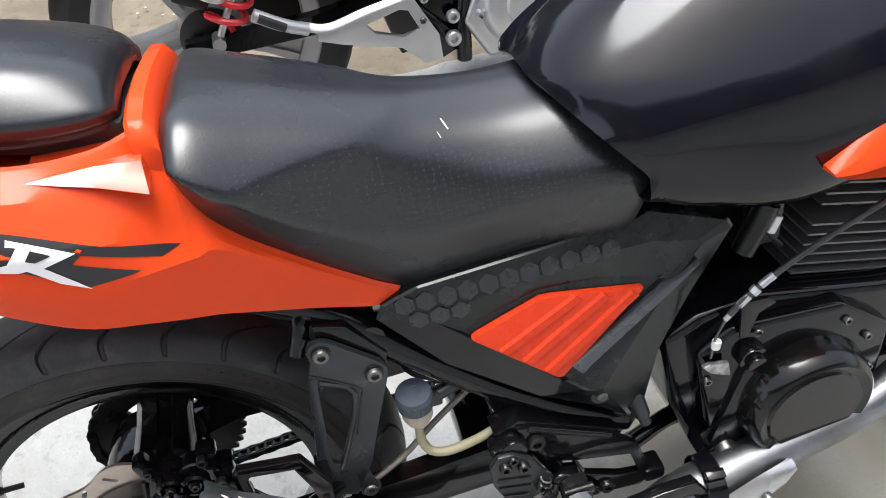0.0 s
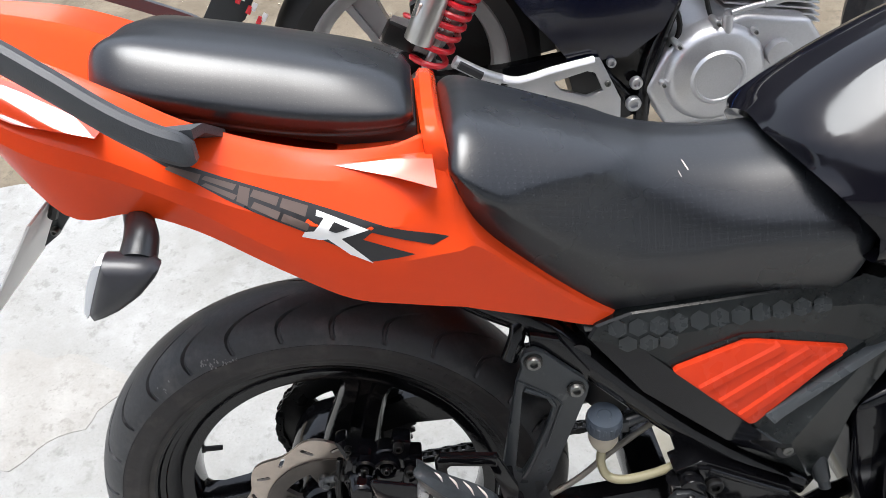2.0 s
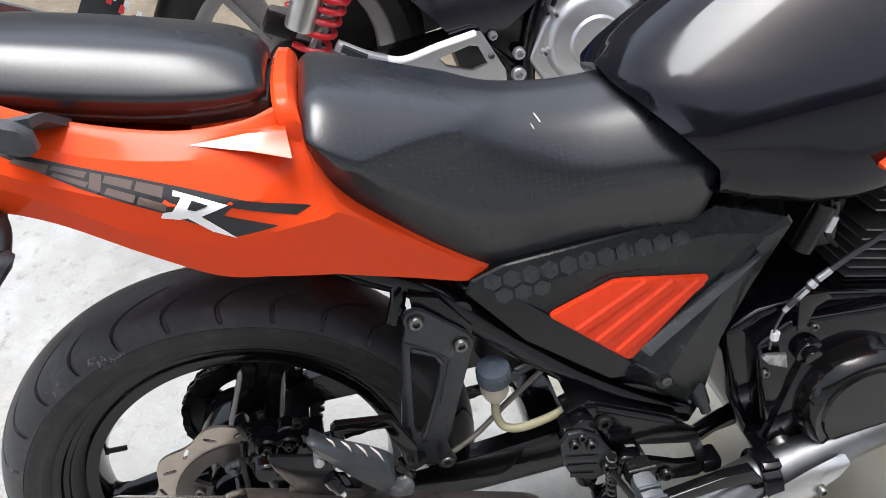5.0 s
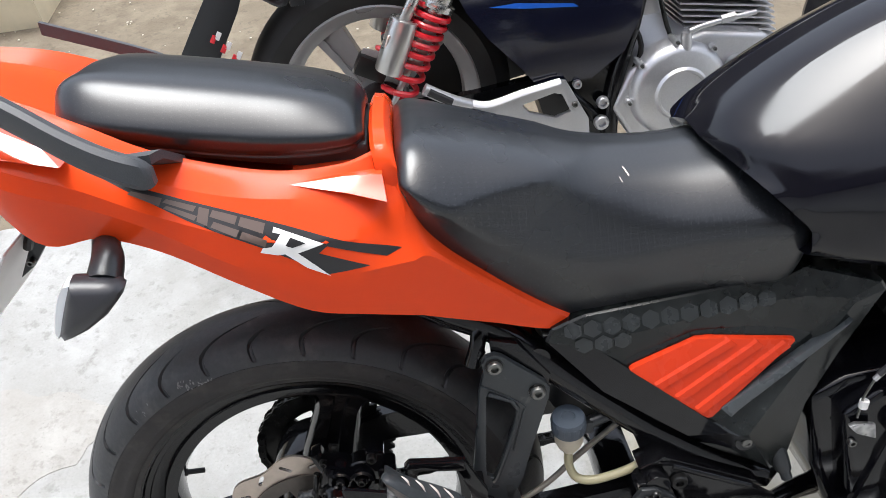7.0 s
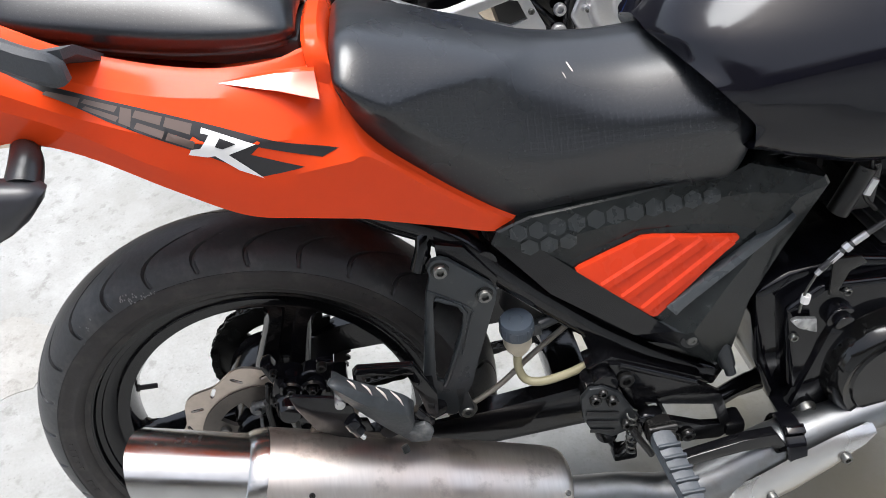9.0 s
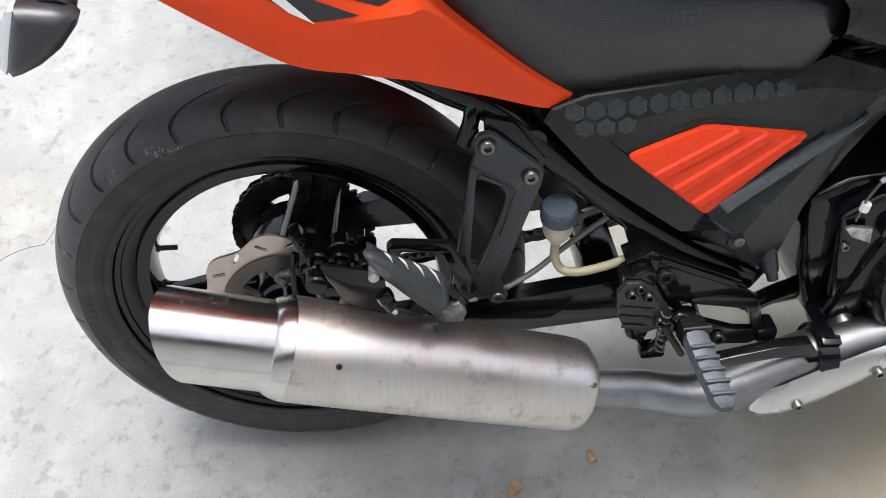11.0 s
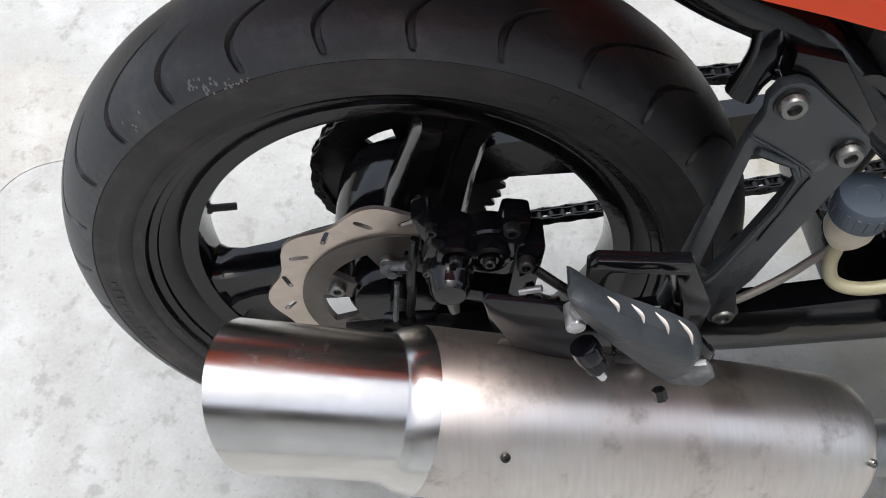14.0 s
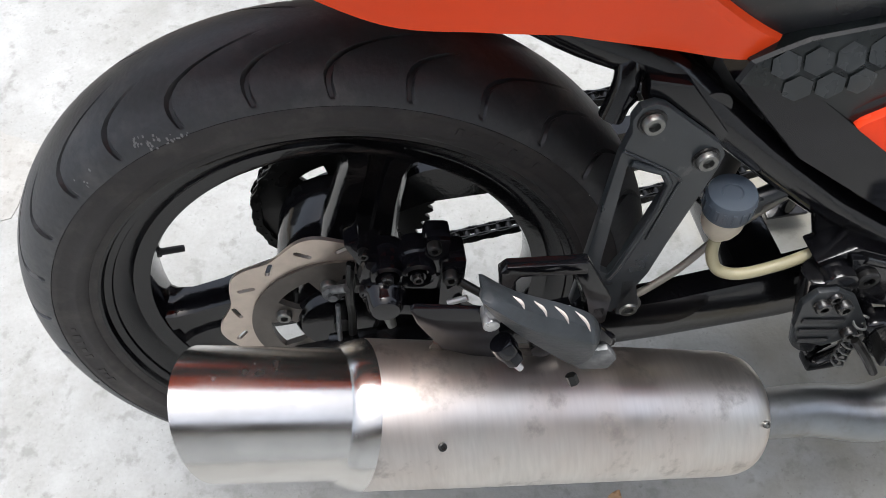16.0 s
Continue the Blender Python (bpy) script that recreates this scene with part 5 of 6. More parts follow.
for p in ((0.2505, -0.1285, 0.276), (0.2945, -0.1285, 0.2335)):
    bolt(p, brk, 0.0082)
    part("washer", lathe([(0.006, -0.130), (0.0098, -0.130), (0.0102, -0.127), (0.006, -0.127)], 24, centre=(p[0], 0, p[2])), DARKMETAL, brk)
bolt((0.2590, -0.124, 0.055), brk, 0.0085)
part("washer", lathe([(0.006, -0.125), (0.0115, -0.125), (0.0115, -0.121), (0.006, -0.121)], 24, centre=(0.2595, 0, 0.056)), BOLT, brk)
part("hanger_bar", merge(prism([(0.140, 0.150), (0.140, 0.190), (0.146, 0.196), (0.204, 0.187), (0.205, 0.174), (0.156, 0.182), (0.152, 0.178), (0.152, 0.150)], -0.170, -0.160, 0.0022), prism([(0.192, 0.187), (0.206, 0.185), (0.226, 0.135), (0.224, 0.105), (0.212, 0.100), (0.206, 0.140)], -0.168, -0.158, 0.002), box(0.217, -0.143, 0.115, 0.014, 0.050, 0.026, 0.003)), FRAMEBLACK, brk, "gloss black hook bar behind the footrest")
# folding pillion footrest: a smooth rubber wedge on a metal plate
def folded(bm):
    """Lifts the outer end of the folded footrest."""
    for v in bm.verts:
        along = v.co.x - 0.124
        v.co += Vector((-0.06 * along, -0.008 - 0.14 * along, 0.008 + 0.22 * along))
    return bm


peg_rows = [((0.124, 0.213), (0.120, 0.218), (0.122, 0.208), 0.4), ((0.129, 0.214), (0.121, 0.222), (0.125, 0.202), 0.8), ((0.136, 0.210), (0.130, 0.216), (0.140, 0.180), 1.0), ((0.158, 0.194), (0.153, 0.190), (0.165, 0.146), 1.0), ((0.180, 0.179), (0.183, 0.168), (0.187, 0.121), 1.0), ((0.199, 0.163), (0.197, 0.160), (0.199, 0.128), 1.0), ((0.206, 0.150), (0.203, 0.150), (0.203, 0.134), 0.7)]
rings = []
for (tx, tz), (rx, rz), (bx, bz), g in peg_rows:
    T, Rr, B = Vector((tx, -0.193, tz)), Vector((rx, -0.193 - 0.022 * g, rz)), Vector((bx, -0.193 - 0.014 * g, bz))
    back = Vector(((tx + bx) / 2, -0.180, (tz + bz) / 2))
    rings.append([T, T.lerp(Rr, 0.45) + Vector((0, -0.004 * g, 0.003)), Rr.lerp(T, 0.12), Rr.lerp(B, 0.10), Rr.lerp(B, 0.6), B, back])
cols = [curve_points(c, 4) for c in zip(*rings)]
peg = part("pillion_footrest", folded(loft([list(r) for r in zip(*cols)])), PEGRUBBER, bike, "worn dark rubber pillion footrest folded up, scuffed pale on top")
for k in range(4):
    a, b = Vector((0.142 + 0.014 * k, -0.2075, 0.218 - 0.0093 * k)), Vector((0.149 + 0.0153 * k, -0.2095, 0.205 - 0.0127 * k))
    part("scuff", folded(tube([a, a.lerp(b, 0.5) + Vector((0.0018, -0.0012, 0.001)), b], 0.0011, 6, 4, radii=[0.0003, 0.0012, 0.0011, 0.0003])), FOAM, peg)
part("peg_plate", folded(prism([(0.124, 0.205), (0.128, 0.205), (0.190, 0.122), (0.214, 0.122), (0.222, 0.106), (0.216, 0.094), (0.195, 0.098), (0.170, 0.130), (0.138, 0.172), (0.126, 0.190)], -0.199, -0.190, 0.002)), PEGMETAL, peg, "scratched grey metal peg plate")
part("pivot_bracket", folded(merge(rod((0.127, -0.206, 0.184), (0.127, -0.190, 0.184), 0.0062, seg=14, bevel=0.0015), box(0.130, -0.200, 0.192, 0.008, 0.008, 0.018, 0.002, (0, -25, 0)))), SCUFFED, peg, "scratched bare metal pivot")
nut = part("pivot_nut", folded(merge(rod((0.133, -0.203, 0.160), (0.138, -0.206, 0.150), 0.0095, seg=14, bevel=0.002), rod((0.137, -0.206, 0.152), (0.143, -0.209, 0.142), 0.0075, seg=6, bevel=0.001))), GLOSS, peg)
part("cotter_pin", folded(rod((0.141, -0.212, 0.145), (0.146, -0.214, 0.139), 0.0028, seg=8)), BRIGHT, peg)
part("stop_screw", folded(rod((0.186, -0.204, 0.102), (0.188, -0.208, 0.096), 0.0045, seg=6)), DARKMETAL, peg)
part("spring_stub", folded(tube([(0.205, -0.188, 0.135), (0.214, -0.188, 0.120), (0.220, -0.180, 0.105)], 0.006, 10, 4)), GLOSS, peg)
part("peg_pivot", merge(rod((0.168, -0.165, 0.120), (0.168, -0.195, 0.120), 0.010, seg=16, bevel=0.002), rod((0.160, -0.175, 0.132), (0.185, -0.17, 0.105), 0.008), rod((0.185, -0.175, 0.108), (0.226, -0.128, 0.075), 0.011, seg=14)), FRAMEBLACK, bike, "black footrest hinge")

# rear brake reservoir, cap and hose
res = part("fluid_reservoir", lathe([(0.0, -0.012), (0.010, -0.012), (0.017, 0.0), (0.0205, 0.010), (0.021, 0.034), (0.0, 0.034)], 36), RESERVOIR, bike, "cloudy plastic brake fluid reservoir")
res.matrix_basis = pose(0.328, -0.116, 0.1375, 90 + 5, 0, 0) @ Matrix.Diagonal((0.81, 0.81, 0.81, 1))
cap = part("cap", lathe([(0.0, 0.031), (0.0238, 0.031), (0.0242, 0.034), (0.0242, 0.053), (0.0225, 0.0565), (0.010, 0.0570), (0.009, 0.0555), (0.0, 0.0555)], 40), CAPMAT, res, "faded blue grey screw cap")
for k in range(18):
    o = box(0.0243, 0.0435, 0, 0.0014, 0.014, 0.0036, 0.0005)
    bmesh.ops.transform(o, matrix=pose(0, 0, 0, 0, k * 20, 0), verts=o.verts)
    part("ridge", o, CAPMAT, cap, smooth=False)
part("reservoir_lug", merge(box(0.350, -0.114, 0.160, 0.014, 0.013, 0.016, 0.003), tube([(0.355, -0.112, 0.162), (0.38, -0.110, 0.169), (0.40, -0.110, 0.174)], 0.0075, 10, 4)), SATIN, bike)
part("fluid_hose", tube([(0.327, -0.117, 0.132), (0.326, -0.120, 0.108), (0.333, -0.125, 0.091), (0.352, -0.131, 0.089), (0.385, -0.132, 0.096), (0.412, -0.132, 0.106), (0.432, -0.137, 0.110)], 0.0052, 12, 6), TUBE, bike, "yellowed clear rubber hose")
part("brake_line", tube([(0.20, -0.112, 0.043), (0.25, -0.118, 0.053), (0.30, -0.108, 0.070), (0.345, -0.095, 0.098), (0.40, -0.092, 0.142)], 0.0036, 10, 6), LINE, bike, "grey braided brake line")
part("line_sleeve", tube([(0.205, -0.113, 0.0435), (0.235, -0.117, 0.0495)], 0.0055, 10, 1), WHITE, bike)
part("line_clip", prism([(0.247, 0.100), (0.260, 0.100), (0.268, 0.06), (0.258, 0.045), (0.248, 0.05)], -0.128, -0.122, 0.002), SATIN, bike)
part("caliper_line", tube([(0.20, -0.112, 0.043), (0.165, -0.115, 0.055), (0.135, -0.115, 0.09), (0.115, -0.108, 0.105)], 0.004, 10, 6), DARKMETAL, bike)

# rider's foot controls
rs = part("rearset_plate", merge(
    plate_with_hole([(0.425, 0.122), (0.437, 0.119), (0.528, 0.069), (0.565, 0.039), (0.587, -0.030), (0.569, -0.042), (0.513, -0.035), (0.488, -0.004), (0.462, 0.022), (0.433, 0.091)], [(0.466, 0.050), (0.492, 0.040), (0.556, 0.023), (0.568, -0.016), (0.545, -0.012), (0.486, 0.017)], -0.156, -0.146),
    rod((0.484, -0.151, 0.048), (0.500, -0.151, 0.008), 0.003, seg=8),
    rod((0.437, -0.153, 0.117), (0.531, -0.153, 0.066), 0.0045, seg=10),
    prism([(0.40, 0.115), (0.43, 0.128), (0.54, 0.068), (0.545, 0.062), (0.42, 0.098)], -0.150, -0.12, 0.002),
    box(0.588, -0.145, -0.028, 0.026, 0.03, 0.022, 0.006), rod((0.418, -0.165, 0.098), (0.418, -0.13, 0.098), 0.016, seg=20, bevel=0.003)), FRAMEBLACK, bike, "black rearset bracket with open window")
for p, r in (((0.444, -0.157, 0.096), 0.010), ((0.526, -0.157, -0.022), 0.009), ((0.414, -0.167, 0.092), 0.006)):
    bolt(p, rs, r, mat=DARKMETAL)
heel = part("heel_guard", prism([(0.388, 0.088), (0.398, 0.102), (0.415, 0.101), (0.434, 0.086), (0.459, 0.040), (0.448, 0.022), (0.426, 0.014), (0.400, 0.030), (0.390, 0.055)], -0.170, -0.163, 0.002), SATIN, bike, "black slotted heel guard")
for z, w in ((0.060, 0.040), (0.045, 0.038), (0.030, 0.030)):
    part("slot", box(0.413 - 0.02 * (0.06 - z), -0.1712, z, w, 0.002, 0.0055, 0.0009, (0, 14, 0)), DARKPLASTIC, heel)
for p in ((0.404, -0.171, 0.086), (0.424, -0.171, 0.080), (0.442, -0.171, 0.036)):
    bolt(p, heel, 0.007, mat=DARKMETAL)
part("master_cylinder", merge(rod((0.405, -0.150, 0.106), (0.425, -0.150, -0.005), 0.014, seg=20, bevel=0.003), rod((0.424, -0.150, -0.003), (0.436, -0.152, -0.030), 0.005), box(0.445, -0.155, -0.034, 0.03, 0.02, 0.016, 0.004)), FRAMEBLACK, bike)
part("brake_pedal", merge(tube([(0.437, -0.158, -0.036), (0.455, -0.165, 0.0), (0.462, -0.170, 0.038), (0.480, -0.168, 0.030), (0.505, -0.165, -0.01), (0.52, -0.150, -0.03)], 0.0065, 10, 5), rod((0.478, -0.185, 0.02), (0.478, -0.15, 0.02), 0.016, seg=16, bevel=0.003)), FRAMEBLACK, bike)
foot = part("footrest", loft([[c + Vector((dx * w, 0, dz * w * 0.6)) for dx, dz in ((-1, -0.4), (-0.8, 0.7), (0.0, 1.0), (0.8, 0.7), (1, -0.4), (0.5, -1), (-0.5, -1))] for c, w in ((Vector((0.474, -0.200, 0.040)), 0.0125), (Vector((0.475, -0.206, 0.036)), 0.0155), (Vector((0.480, -0.245, 0.026)), 0.0150), (Vector((0.484, -0.280, 0.017)), 0.0135), (Vector((0.485, -0.286, 0.015)), 0.008))]), PEGRUBBER2, bike, "grey worn rubber rider footrest")
for k in range(5):
    c = Vector((0.4765, -0.219, 0.0415)).lerp(Vector((0.484, -0.273, 0.0265)), k / 4)
    part("tread_bar", box(c.x, c.y, c.z, 0.027, 0.0045, 0.006, 0.0018), PEGRUBBER2, foot)
part("footrest_hinge", merge(box(0.478, -0.185, 0.028, 0.030, 0.03, 0.026, 0.005), rod((0.462, -0.192, 0.04), (0.495, -0.192, 0.04), 0.005), tube([(0.445, -0.18, 0.035), (0.455, -0.19, 0.02), (0.466, -0.195, 0.0)], 0.004, 8, 4)), DARKMETAL, bike)
part("spring", tube([(0.448 + 0.006 * math.cos(k * 1.3), -0.172 + 0.006 * math.sin(k * 1.3), 0.055 - 0.0021 * k) for k in range(36)], 0.0013, 6, 2), BOLT, bike)

# ---- engine ----
eng = part("crankcase", merge(prism([(0.60, 0.17), (0.64, 0.192), (0.71, 0.200), (0.86, 0.165), (0.95, 0.15), (0.98, 0.05), (0.93, -0.06), (0.80, -0.085), (0.70, -0.075), (0.645, -0.02), (0.615, 0.06)], -0.135, 0.13, 0.012, seg=3), prism([(0.63, 0.155), (0.67, 0.185), (0.80, 0.175), (0.87, 0.12), (0.87, 0.0), (0.80, -0.055), (0.71, -0.05), (0.65, 0.03)], -0.156, -0.12, 0.008, seg=3)), GLOSS, bike, "gloss black engine crankcase")
part("clutch_cover", lathe([(0.0, -0.1930), (0.056, -0.1930), (0.0585, -0.1905), (0.0600, -0.1905), (0.068, -0.1935), (0.073, -0.1900), (0.078, -0.176), (0.083, -0.150), (0.09, -0.12)], 72, centre=(0.762, 0, 0.055)), ENGINECOVER, eng, "round black clutch cover")
part("cover_arm", merge(box(0.690, -0.150, 0.055, 0.05, 0.03, 0.14, 0.012, (0, 15, 0)), rod((0.668, -0.165, -0.018), (0.668, -0.13, -0.018), 0.020, seg=20, bevel=0.004), prism([(0.64, -0.01), (0.67, 0.01), (0.72, -0.04), (0.70, -0.075), (0.66, -0.055)], -0.16, -0.13, 0.004)), GLOSS, eng)
part("filler_plug", merge(rod((0.672, -0.155, -0.002), (0.672, -0.172, -0.006), 0.013, seg=20, bevel=0.002), box(0.672, -0.175, -0.006, 0.006, 0.008, 0.026, 0.002, (0, 20, 0))), BOLT, eng, "worn oil filler plug")
part("boss", merge(rod((0.690, -0.15, 0.143), (0.690, -0.168, 0.141), 0.017, seg=24, bevel=0.003), rod((0.690, -0.167, 0.141), (0.690, -0.176, 0.140), 0.011, seg=24, bevel=0.002)), GLOSS, eng)
for p in ((0.696, -0.157, 0.172), (0.806, -0.157, 0.150), (0.643, -0.157, 0.115), (0.655, -0.162, 0.135), (0.852, -0.157, 0.06), (0.70, -0.161, -0.06), (0.838, -0.157, 0.115)):
    bolt(p, eng, 0.0052, mat=BOLT, h=0.004)
part("clutch_lever", prism([(0.630, 0.150), (0.637, 0.153), (0.660, 0.148), (0.664, 0.126), (0.640, 0.138)], -0.168, -0.162, 0.0015), SCUFFED, eng, "scuffed bare metal clutch lever")
part("clutch_cable", tube([(0.640, -0.163, 0.158), (0.643, -0.163, 0.186), (0.653, -0.163, 0.213)], 0.0016, 6, 5), BOLT, eng)
part("cable_outer", tube([(0.655, -0.163, 0.216), (0.685, -0.164, 0.246), (0.745, -0.165, 0.285), (0.83, -0.165, 0.325)], 0.0034, 10, 6), CABLE, eng)
part("cable_adjuster", merge(rod((0.651, -0.163, 0.210), (0.662, -0.163, 0.222), 0.0030, seg=10), rod((0.664, -0.163, 0.225), (0.674, -0.164, 0.236), 0.0040, seg=6), rod((0.677, -0.164, 0.239), (0.682, -0.164, 0.244), 0.0054, seg=6), rod((0.685, -0.164, 0.246), (0.698, -0.1645, 0.256), 0.0042, seg=12)), BRIGHT, eng, "bright cable adjuster nuts")
part("cable_bracket", prism([(0.668, 0.226), (0.70, 0.224), (0.708, 0.214), (0.690, 0.206), (0.682, 0.18), (0.70, 0.17), (0.672, 0.175)], -0.163, -0.160, 0.001), DARKMETAL, eng)
part("cable_clip", rod((0.644, -0.163, 0.172), (0.645, -0.163, 0.182), 0.005, seg=8), WHITE, eng)
cyl = part("cylinder", box(0.90, 0, 0.235, 0.17, 0.15, 0.15, 0.02, (0, 14, 0)), DARKMETAL, bike, "black finned engine cylinder")
fin = None
for k in range(13):
    if k == 6:
        continue
    z = 0.165 + 0.0125 * k
    m = pose(0.885 + 0.25 * (z - 0.235), 0, z, 0, 14, 0)
    if fin is None:
        fin = part("fin", box(0, 0, 0, 0.215, 0.215, 0.003, 0.0012), FINMAT, cyl)
        fin.matrix_basis = m
    else:
        again(fin, m)
part("carburettor", merge(rod((0.70, -0.03, 0.285), (0.78, -0.03, 0.255), 0.032, seg=24, bevel=0.003), box(0.72, -0.08, 0.27, 0.05, 0.05, 0.06, 0.008), rod((0.69, -0.12, 0.256), (0.712, -0.12, 0.311), 0.012, seg=14)), DARKMETAL, bike)
part("connector", box(0.7165, -0.128, 0.288, 0.008, 0.006, 0.020, 0.001, (0, 20, 0)), WHITE, bike)
part("wire", tube([(0.712, -0.125, 0.33), (0.716, -0.126, 0.298), (0.714, -0.126, 0.276), (0.735, -0.12, 0.25)], 0.0025, 6, 5), DARKMETAL, bike)
part("stand_brace", merge(tube([(0.585, -0.10, -0.035), (0.66, -0.08, -0.028), (0.80, -0.06, -0.05)], 0.012, 14, 4), tube([(0.59, -0.08, -0.055), (0.68, -0.06, -0.065)], 0.008, 10, 4)), FRAMEBLACK, bike)
part("side_stand", merge(tube([(0.58, 0.12, -0.03), (0.60, 0.16, -0.14), (0.61, 0.19, -0.233)], 0.010, 10, 4), box(0.61, 0.195, -0.240, 0.06, 0.03, 0.006, 0.002, (13, 0, 0))), FRAMEBLACK, bike)
front = part("front_tyre", lathe([(0.22, -0.04), (0.25, -0.052), (0.28, -0.042), (0.297, -0.02), (0.3, 0.0), (0.297, 0.02), (0.28, 0.042), (0.25, 0.052), (0.22, 0.04)], 120, centre=(1.32, 0, 0.0)), RUBBER, bike)
part("front_rim", lathe([(0.222, -0.042), (0.195, -0.03), (0.19, 0.0), (0.195, 0.03), (0.222, 0.042)], 96, centre=(1.32, 0, 0.0)), FRAMEBLACK, bike)
part("fork", merge(tube([(1.32, -0.09, 0.0), (1.05, -0.09, 0.75)], 0.022, 14, 1), tube([(1.32, 0.09, 0.0), (1.05, 0.09, 0.75)], 0.022, 14, 1)), DARKMETAL, bike)

# ---- the second motorcycle, parked beyond; its frame has the rear axle as origin ----
other = root("motorcycle", pose(0.140, 1.00, 0.292, -9, 0, 1.5), "dark blue motorcycle with silver wheels and red shock springs", "motorcycle")
w2 = part("tyre", lathe([(0.222, -0.045), (0.240, -0.058), (0.262, -0.064), (0.280, -0.055), (0.296, -0.034), (0.302, 0.0), (0.296, 0.034), (0.280, 0.055), (0.262, 0.064), (0.240, 0.058), (0.222, 0.045)], 120), FARTYRE, other, "black road tyre")
rim2 = part("rim", lathe([(0.224, -0.044), (0.226, -0.048), (0.222, -0.050), (0.214, -0.046), (0.206, -0.034), (0.192, -0.028), (0.188, 0.0), (0.192, 0.028), (0.206, 0.034), (0.214, 0.046), (0.222, 0.050), (0.226, 0.048), (0.224, 0.044)], 120), SILVER, other, "silver cast alloy rim")


def cast_spoke(a):
    out = []
    for off in (-0.020, 0.020):
        rings = []
        for r, t, w, d in ((0.05, off * 0.9, 0.009, 0.028), (0.12, off, 0.007, 0.024), (0.190, off * 1.25, 0.009, 0.024)):
            c, s = math.cos(radians(a)), math.sin(radians(a))
            rings.append([(r * c - (t + k) * s, y, r * s + (t + k) * c) for k, y in ((-w, -d), (w, -d), (w, d), (-w, d))])
        out.append(loft(rings))
    rings = []
    for r in (0.055, 0.10, 0.15, 0.19):
        c, s = math.cos(radians(a)), math.sin(radians(a))
        rings.append([(r * c - k * s, y, r * s + k * c) for k, y in ((-0.022, -0.014), (0.022, -0.014), (0.022, 0.014), (-0.022, 0.014))])
    out.append(loft(rings))
    return merge(*out)


for k in range(5):
    part("spoke", cast_spoke(118 + 72 * k), SILVER, rim2)
part("hub", lathe([(0.0, -0.07), (0.045, -0.07), (0.062, -0.06), (0.066, 0.05), (0.0, 0.06)], 48), SILVER, other)
part("brake_plate", lathe([(0.0, -0.078), (0.02, -0.08), (0.05, -0.074), (0.062, -0.066), (0.062, -0.06)], 48), DARKMETAL, other)
part("disc_guard", prism([(-0.055, 0.10), (-0.02, 0.15), (0.03, 0.13), (0.05, 0.10), (0.0, 0.075)], -0.085, -0.08, 0.002), SILVER, other)
part("caliper", box(-0.01, -0.085, 0.105, 0.07, 0.04, 0.045, 0.008, (0, 30, 0)), DARKMETAL, other)
part("chain_case", prism([(0.02, -0.07), (0.02, 0.10), (0.10, 0.135), (0.50, 0.12), (0.50, -0.02), (0.12, -0.085)], 0.085, 0.115, 0.006), DARKPLASTIC, other, "black chain case beyond the wheel")
part("swingarm", loft([[(x, y, z + dz) for y, dz in ((-0.115, -0.02), (-0.09, -0.02), (-0.09, 0.02), (-0.115, 0.02))] for x, z in ((-0.05, 0.0), (0.2, 0.0), (0.5, 0.03))]), FRAMEBLACK, other)


def shock(sg):
    b, t = Vector((0.015, sg * 0.128, 0.010)), Vector((0.200, sg * 0.118, 0.310))
    d = (t - b).normalized()
    u = d.orthogonal().normalized()
    v = d.cross(u)
    turns, n = 8.5, 190
    pts = []
    for i in range(n + 1):
        f = i / n
        g = 0.06 + 0.66 * (f if f > 0.35 else f * 1.35 - 0.1225 * (f / 0.35)) 
        a = 2 * math.pi * turns * (f ** 1.15)
        pts.append(b + (t - b) * min(0.68, 0.05 + 0.63 * f ** 0.80) + 0.0345 * (math.cos(a) * u + math.sin(a) * v))
    body = part("shock_absorber", merge(rod(b, b + (t - b) * 0.95, 0.007), rod(b + (t - b) * 0.30, b + (t - b) * 0.80, 0.0225, seg=24), rod(b + (t - b) * 0.68, b + (t - b) * 0.72, 0.037, seg=28, bevel=0.002), rod(b + (t - b) * 0.72, b + (t - b) * 0.98, 0.028, seg=24, bevel=0.002), rod(b - Vector((0, 0.02, 0)), b + Vector((0, 0.02, 0)), 0.013)), SHIELD, other, "polished shock absorber with red spring")
    part("spring", tube(pts, 0.0066, 8, 1), RED, body, "red coil spring")
    c0, c1 = Vector((0.024, sg * 0.146, 0.104)), Vector((0.074, sg * 0.144, 0.208))
    can = part("gas_canister", merge(rod(c0, c1, 0.0300, seg=32, bevel=0.004), tube([tuple(c1), tuple(c1 + Vector((0.02, 0, 0.03))), (0.120, sg * 0.128, 0.270), (0.185, sg * 0.12, 0.298)], 0.015, 12, 5, flat=0.8)), SHIELD, body, "silver gas canister")
    n0 = (c1 - c0).normalized()
    part("label", box(*(c0.lerp(c1, 0.62) + Vector((-0.020, -sg * -0.014, 0.006))), 0.004, 0.018, 0.026, 0.001, (0, 27, 32 * sg)), PALE2, can)


for sg in (-1, 1):
    shock(sg)
